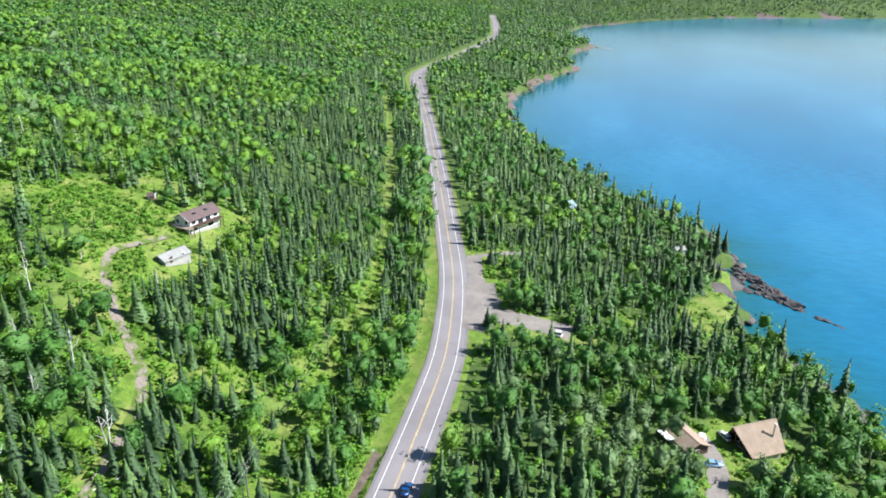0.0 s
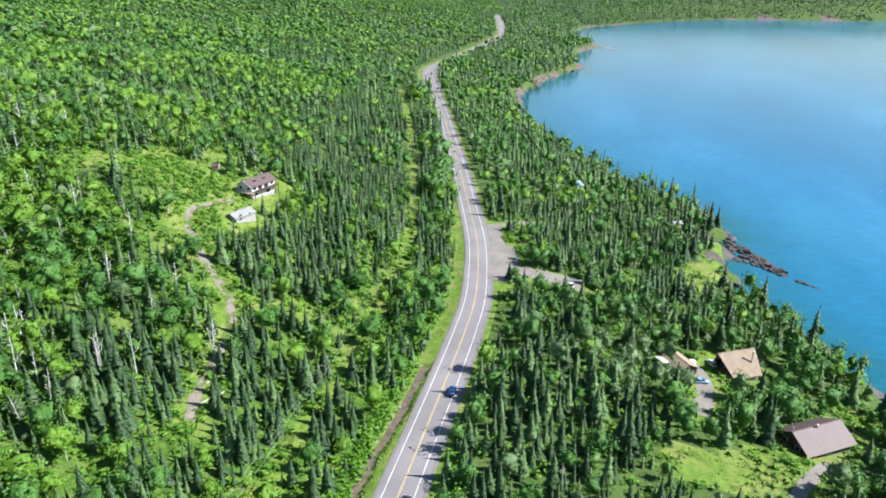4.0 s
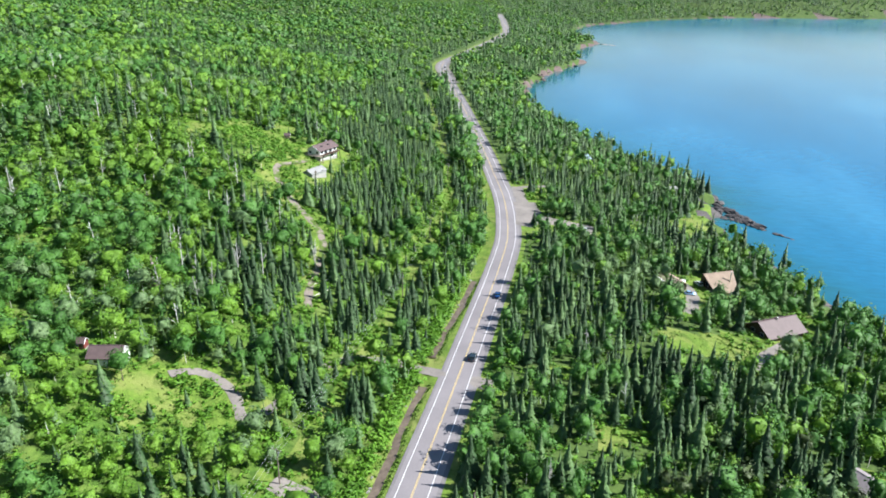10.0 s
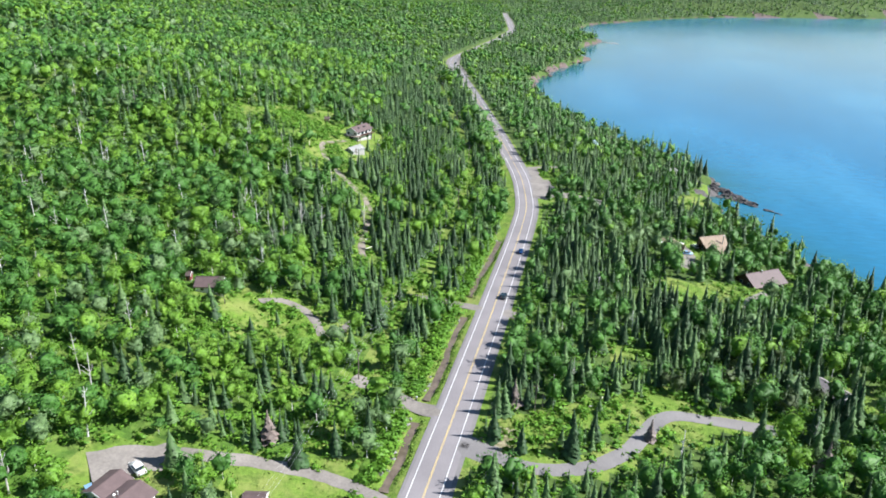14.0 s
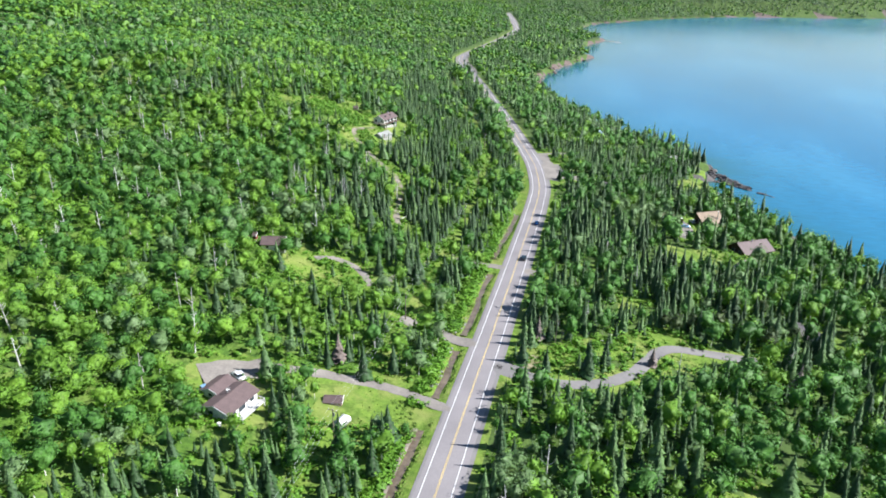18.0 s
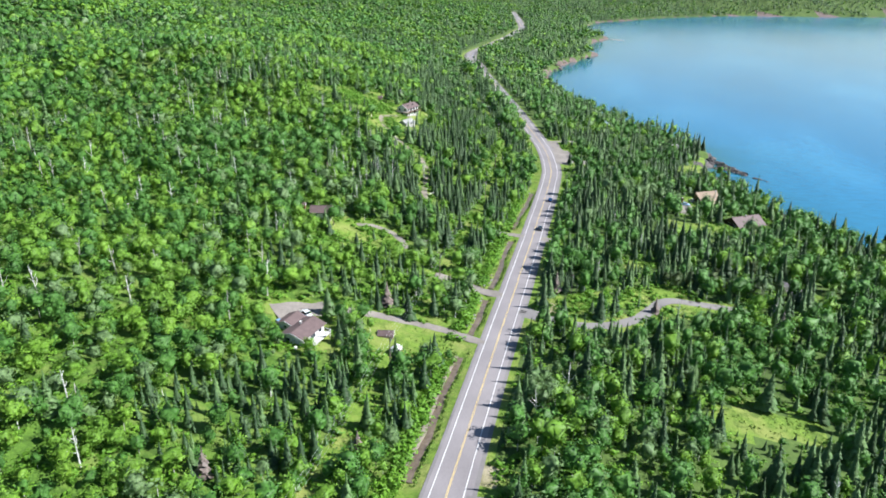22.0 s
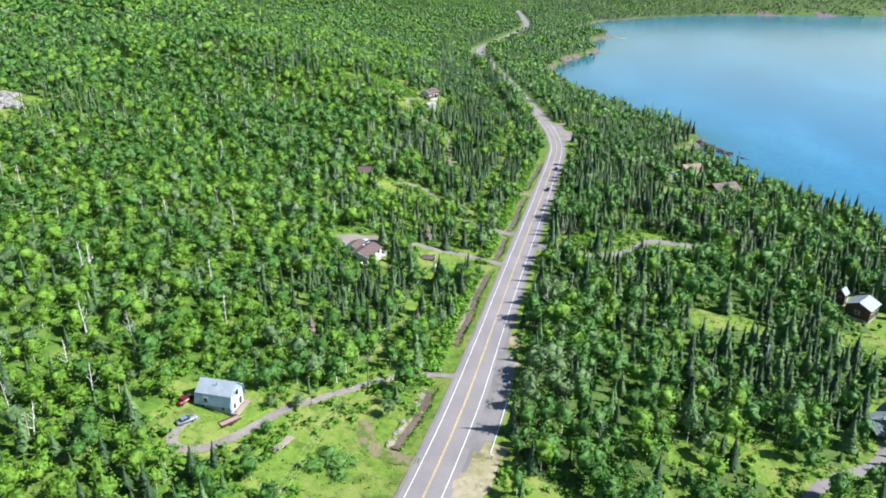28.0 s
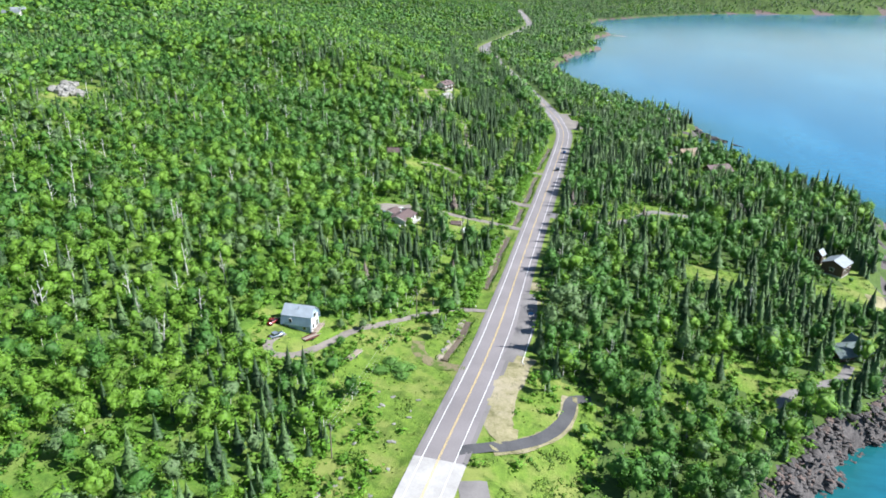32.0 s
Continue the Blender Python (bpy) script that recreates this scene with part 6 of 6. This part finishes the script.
for x, y, turn, l in ((44.2, 25.6, 80, 4.5), (42.6, 22.5, 20, 3.0), (-49.5, 100, 60, 9), (-46.5, 92, 65, 8)):
    t = thing("fallen_log", "pale fallen birch log lying on the ground", "log", x, y, ground_z(x, y) + 0.12, turn)
    part("log", rod((-l / 2, 0, 0.1), (l / 2, 0, 0.16), 0.16, 0.1, 8), M["birchbark"], t)
    part("branch", rod((l * 0.1, 0, 0.15), (l * 0.25, 0.8, 0.5), 0.05, 0.03, 5), M["birchbark"], t)

# ---- power line ----
POLES = [(-10.3, -197.4), (-13, -126), (-16.5, -52), (-20.2, 13), (-24, 110), (-30, 165), (-46.5, 258), (-82, 370), (-133, 517)]
arms = []
for x, y in POLES:
    t = thing("utility_pole", "wooden utility pole with a crossarm and wires", "utility pole", x, y, ground_z(x, y), -8, "power line poles")
    part("pole", rod((0, 0, -0.5), (0, 0, 9.6), 0.17, 0.11, 10), M["wood_pole"], t)
    part("crossarm", box(-1.2, 1.2, -0.06, 0.06, 9.0, 9.13), M["wood_pole"], t)
    for s in (-1.05, 0.05, 1.05):
        part("insulator", rod((s, 0, 9.13), (s, 0, 9.33), 0.06, 0.04, 8), M["trim_white"], t, "pale insulator")
    part("transformer", rod((0.3, 0, 7.6), (0.3, 0, 8.5), 0.2, 0.2, 12), M["steel"], t, "grey transformer can")
    arms.append(Vector((x, y, ground_z(x, y) + 9.33)))


def wire(p, q, sag, name="power_line"):
    bm = bmesh.new()
    rings = []
    for i in range(13):
        k = i / 12
        m = p.lerp(q, k) - Vector((0, 0, sag * 4 * k * (1 - k)))
        rings.append([bm.verts.new(m + Vector((dx, 0, dz))) for dx, dz in ((0.012, 0), (0, 0.012), (-0.012, 0), (0, -0.012))])
    for a, b in zip(rings, rings[1:]):
        for i in range(4):
            bm.faces.new((a[i], a[(i + 1) % 4], b[(i + 1) % 4], b[i]))
    me = bpy.data.meshes.new(name)
    bm.to_mesh(me)
    bm.free()
    me.materials.append(M["wire"])
    tagged(new(name, me), "thin overhead wire hanging between poles", "wire", "overhead wires")


for a, b in zip(arms, arms[1:]):
    for s in (-1.05, 0.05, 1.05):
        wire(a + Vector((s, 0, 0)), b + Vector((s, 0, 0)), 1.6)
far_pole = Vector((-140, -196, ground_z(-140, -196) + 12))
for s in (0, 0.7, 1.4):
    wire(arms[0] + Vector((0, 0, -s)), far_pole + Vector((0, 0, -s)), 2.2)
t = thing("utility_pole", "wooden utility pole at the end of the crossing wires", "utility pole", far_pole.x, far_pole.y, ground_z(-140, -196), 80, "power line poles")
part("pole", rod((0, 0, -0.5), (0, 0, 12.2), 0.17, 0.11, 10), M["wood_pole"], t)
part("crossarm", box(-1.2, 1.2, -0.06, 0.06, 11.2, 11.33), M["wood_pole"], t)
for x, y, h in ((27.8, 14.4, 8.2), (29.6, 16.0, 4.6)):
    t = thing("utility_pole", "grey wooden service pole beside the clearing", "utility pole", x, y, ground_z(x, y), 20, "service poles")
    part("pole", rod((0, 0, -0.5), (0.25 if h > 6 else 0, 0, h), 0.16, 0.11, 10), M["wood_pole"], t)
    part("crossarm", box(-0.7, 0.9, -0.05, 0.05, h - 0.8, h - 0.68), M["wood_pole"], t)
    part("transformer", rod((0.45, 0, h - 2.2), (0.45, 0, h - 1.3), 0.2, 0.2, 12), M["steel"], t, "grey transformer can")


# ---- rocks ----
def rock_mesh(seed, flat=0.6, mat="rock"):
    r = random.Random(seed)
    bm = bmesh.new()
    bmesh.ops.create_icosphere(bm, subdivisions=2 if mat == "rock" and seed != 3 else 1 if seed == 3 else 2, radius=1.0)
    off = Vector((seed * 7.3, seed * 3.1, seed * 1.7))
    for v in bm.verts:
        n = noise.noise(v.co * 1.1 + off) * 0.5 + noise.noise(v.co * 2.9 + off) * 0.22
        p = v.co * (1 + n)
        p = Vector([round(q * 2.2) / 2.2 * 0.6 + q * 0.4 + r.uniform(-0.05, 0.05) for q in p])
        v.co = Vector((p.x, p.y, p.z * flat))
    me = bpy.data.meshes.new("boulder")
    bm.to_mesh(me)
    bm.free()
    me.materials.append(M[mat])
    return me


ROCKS = [rock_mesh(s + 1, 0.55 + 0.07 * (s % 4)) for s in range(8)]
RED_ROCKS = [rock_mesh(s + 31, 0.5, "redrock") for s in range(4)]
PALE = [rock_mesh(s + 51, 0.5, "beach") for s in range(4)]
STONES = [rock_mesh(s + 71, 0.55, "stone") for s in range(4)]


def boulder(x, y, z, sx, sy, sz, meshes, label, group, turn=None):
    o = new({"shore boulders": "boulder", "shore rocks": "shore_rock", "field stones": "field_stone"}.get(group, group[:-1].replace(" ", "_")), random.choice(meshes))
    o.matrix_world = pose(x, y, z, random.uniform(-14, 14), random.uniform(-14, 14), random.uniform(0, 360) if turn is None else turn) @ Matrix.Diagonal((sx, sy, sz, 1))
    tagged(o, label, "rock", group)


random.seed(5)
for k in range(290):  # broken blocks along the cliff foot
    y = random.uniform(-172, -84)
    x = float(shore_x(y)) + random.uniform(-9.0, 1.5)
    s = random.choice((random.uniform(0.35, 0.8), random.uniform(0.5, 1.3)))
    boulder(x, y, max(ground_z(x, y), -0.6) + 0.1 * s, s * 1.5, s, s * 0.9, ROCKS if random.random() < 0.85 else RED_ROCKS, "dark broken basalt boulder at the cliff foot", "shore boulders")
yy = rng.uniform(-176, -80, 1500)
xx = shore_x(yy) + rng.uniform(-9.5, 2.0, 1500)
ss = rng.uniform(0.2, 0.75, 1500)
rv = np.array([tuple(p.co) for p in ROCKS[2].vertices])
rf = np.array([tuple(p.vertices) for p in ROCKS[2].polygons])
rv, rf = planted((rv, rf), xx, yy, np.maximum(land(xx, yy), -0.3), ss, ss * rng.uniform(0.9, 1.6, 1500), rng.uniform(0, 6.28, 1500), rng.normal(0, 0.3, (1500, 2)))
tagged(new("cliff_rubble", mesh_of("cliff_rubble", rv, rf, [M["rock"], M["redrock"]], np.repeat(rng.random(1500) < 0.2, len(rf) // 1500).astype(int))), "dark angular rubble heaped below the cliff", "rocks", kind="stuff")
for k in range(90):  # the rest of the near shore
    y = random.uniform(-84, 400)
    x = float(shore_x(y)) + random.uniform(-5, 1.0)
    s = random.uniform(0.6, 2.2)
    boulder(x, y, max(ground_z(x, y), -0.5), s * 1.4, s, s * 0.7, ROCKS, "dark shore rock at the water's edge", "shore rocks")
for k in range(90):  # the low shelf running out from the point, in two tilted ledges
    f, side = random.random(), random.random()
    x = 102.5 + (20.5 * f) + random.uniform(-1, 1) - 1.5 * side
    y = 334 - 40 * f - side * (24 * (1 - f) ** 1.3 + 3)
    boulder(x, y, 0.1 + 0.55 * (side < 0.35) * (1 - 0.5 * f), random.uniform(1.8, 3.8), random.uniform(0.9, 1.9), random.uniform(0.8, 2.3 - 1.0 * side), ROCKS if random.random() < 0.97 else RED_ROCKS, "long dark rock ledge running into the lake", "ledge rocks", -58 + random.uniform(-12, 12))
for x, y, a, b, c in ((100, 338, 4, 3, 4.5), (102.5, 341, 3.5, 3, 3.5), (105, 333, 4, 2.4, 3.0), (98, 318, 3.5, 2, 1.6), (100.5, 309, 3, 1.8, 1.3)):
    boulder(x, y, 0.3, a, b, c, ROCKS, "dark rock knob at the point", "ledge rocks")
for x, y, a, b, c in ((129.2, 284.6, 2.6, 1.3, 1.3), (131.3, 283.2, 2.2, 1.2, 1.0), (133.6, 281.2, 1.8, 1.0, 0.5), (135.4, 279.0, 1.4, 0.8, 0.3)):
    boulder(x, y, 0.0, a, b, c, ROCKS, "small dark islet rock in the lake", "islet rocks", -35)
for k in range(46):  # red headlands far up the shore
    y = random.choice((random.uniform(820, 870), random.uniform(990, 1120), random.uniform(740, 800), random.uniform(860, 1000)))
    x = float(shore_x(y)) + random.uniform(-7, 2)
    s = random.uniform(0.8, 2.2)
    boulder(x, y, max(ground_z(x, y), -0.5) + 0.3, s * 1.4, s * 1.2, s * 0.8, RED_ROCKS, "reddish rock on the far shore headland", "headland rocks")
for k in range(9):
    boulder(-26 + 4.2 * k, 1462 - 3.6 * k, 0.0, 4, 2.2, 1.1, PALE, "pale shingle spit reaching into the lake", "spit rocks", -40)
for k in range(34):
    a, d = random.uniform(0, 6.28), random.random()
    x, y = -249 + 8.5 * d * math.cos(a), -8 + 5.5 * d * math.sin(a)
    boulder(x, y, ground_z(x, y) + random.uniform(0.3, 3.4) * (1 - d) + 0.5, random.uniform(1.4, 3.2), random.uniform(1.4, 3), random.uniform(2, 4.5), STONES, "pale rock outcrop on the wooded hill", "outcrop rocks")
for k in range(10):
    x, y = -259 + random.uniform(-4, 4), 5 + random.uniform(-4, 4)
    boulder(x, y, ground_z(x, y) + 0.8, random.uniform(1.2, 2.6), random.uniform(1.2, 2.4), random.uniform(1.5, 3.5), STONES, "pale rock outcrop on the wooded hill", "outcrop rocks")
for k in range(9):
    x, y = -249 + random.uniform(-6, 6), 76 + random.uniform(-5, 5)
    boulder(x, y, ground_z(x, y) + 1.5, random.uniform(1.5, 3.5), random.uniform(1.5, 3), random.uniform(2.5, 5), STONES, "pale rock outcrop on the wooded hill", "outcrop rocks")
for k in range(70):  # stones in the field and along the ditches
    if k < 26:
        x, y = random.uniform(-10, 3), random.uniform(-214, -168)
    else:
        ditch = random.choice(DITCHES)
        y = random.uniform(ditch[0], ditch[1])
        x = float(ditch_x(y, *ditch)) - random.uniform(1.3, 2.4)
    s = random.uniform(0.2, 0.55) if k < 26 else random.uniform(0.2, 0.5)
    boulder(x, y, ground_z(x, y) + 0.1, s * 1.5, s, s * 0.7, STONES, "pale stone lying in the grass", "field stones")
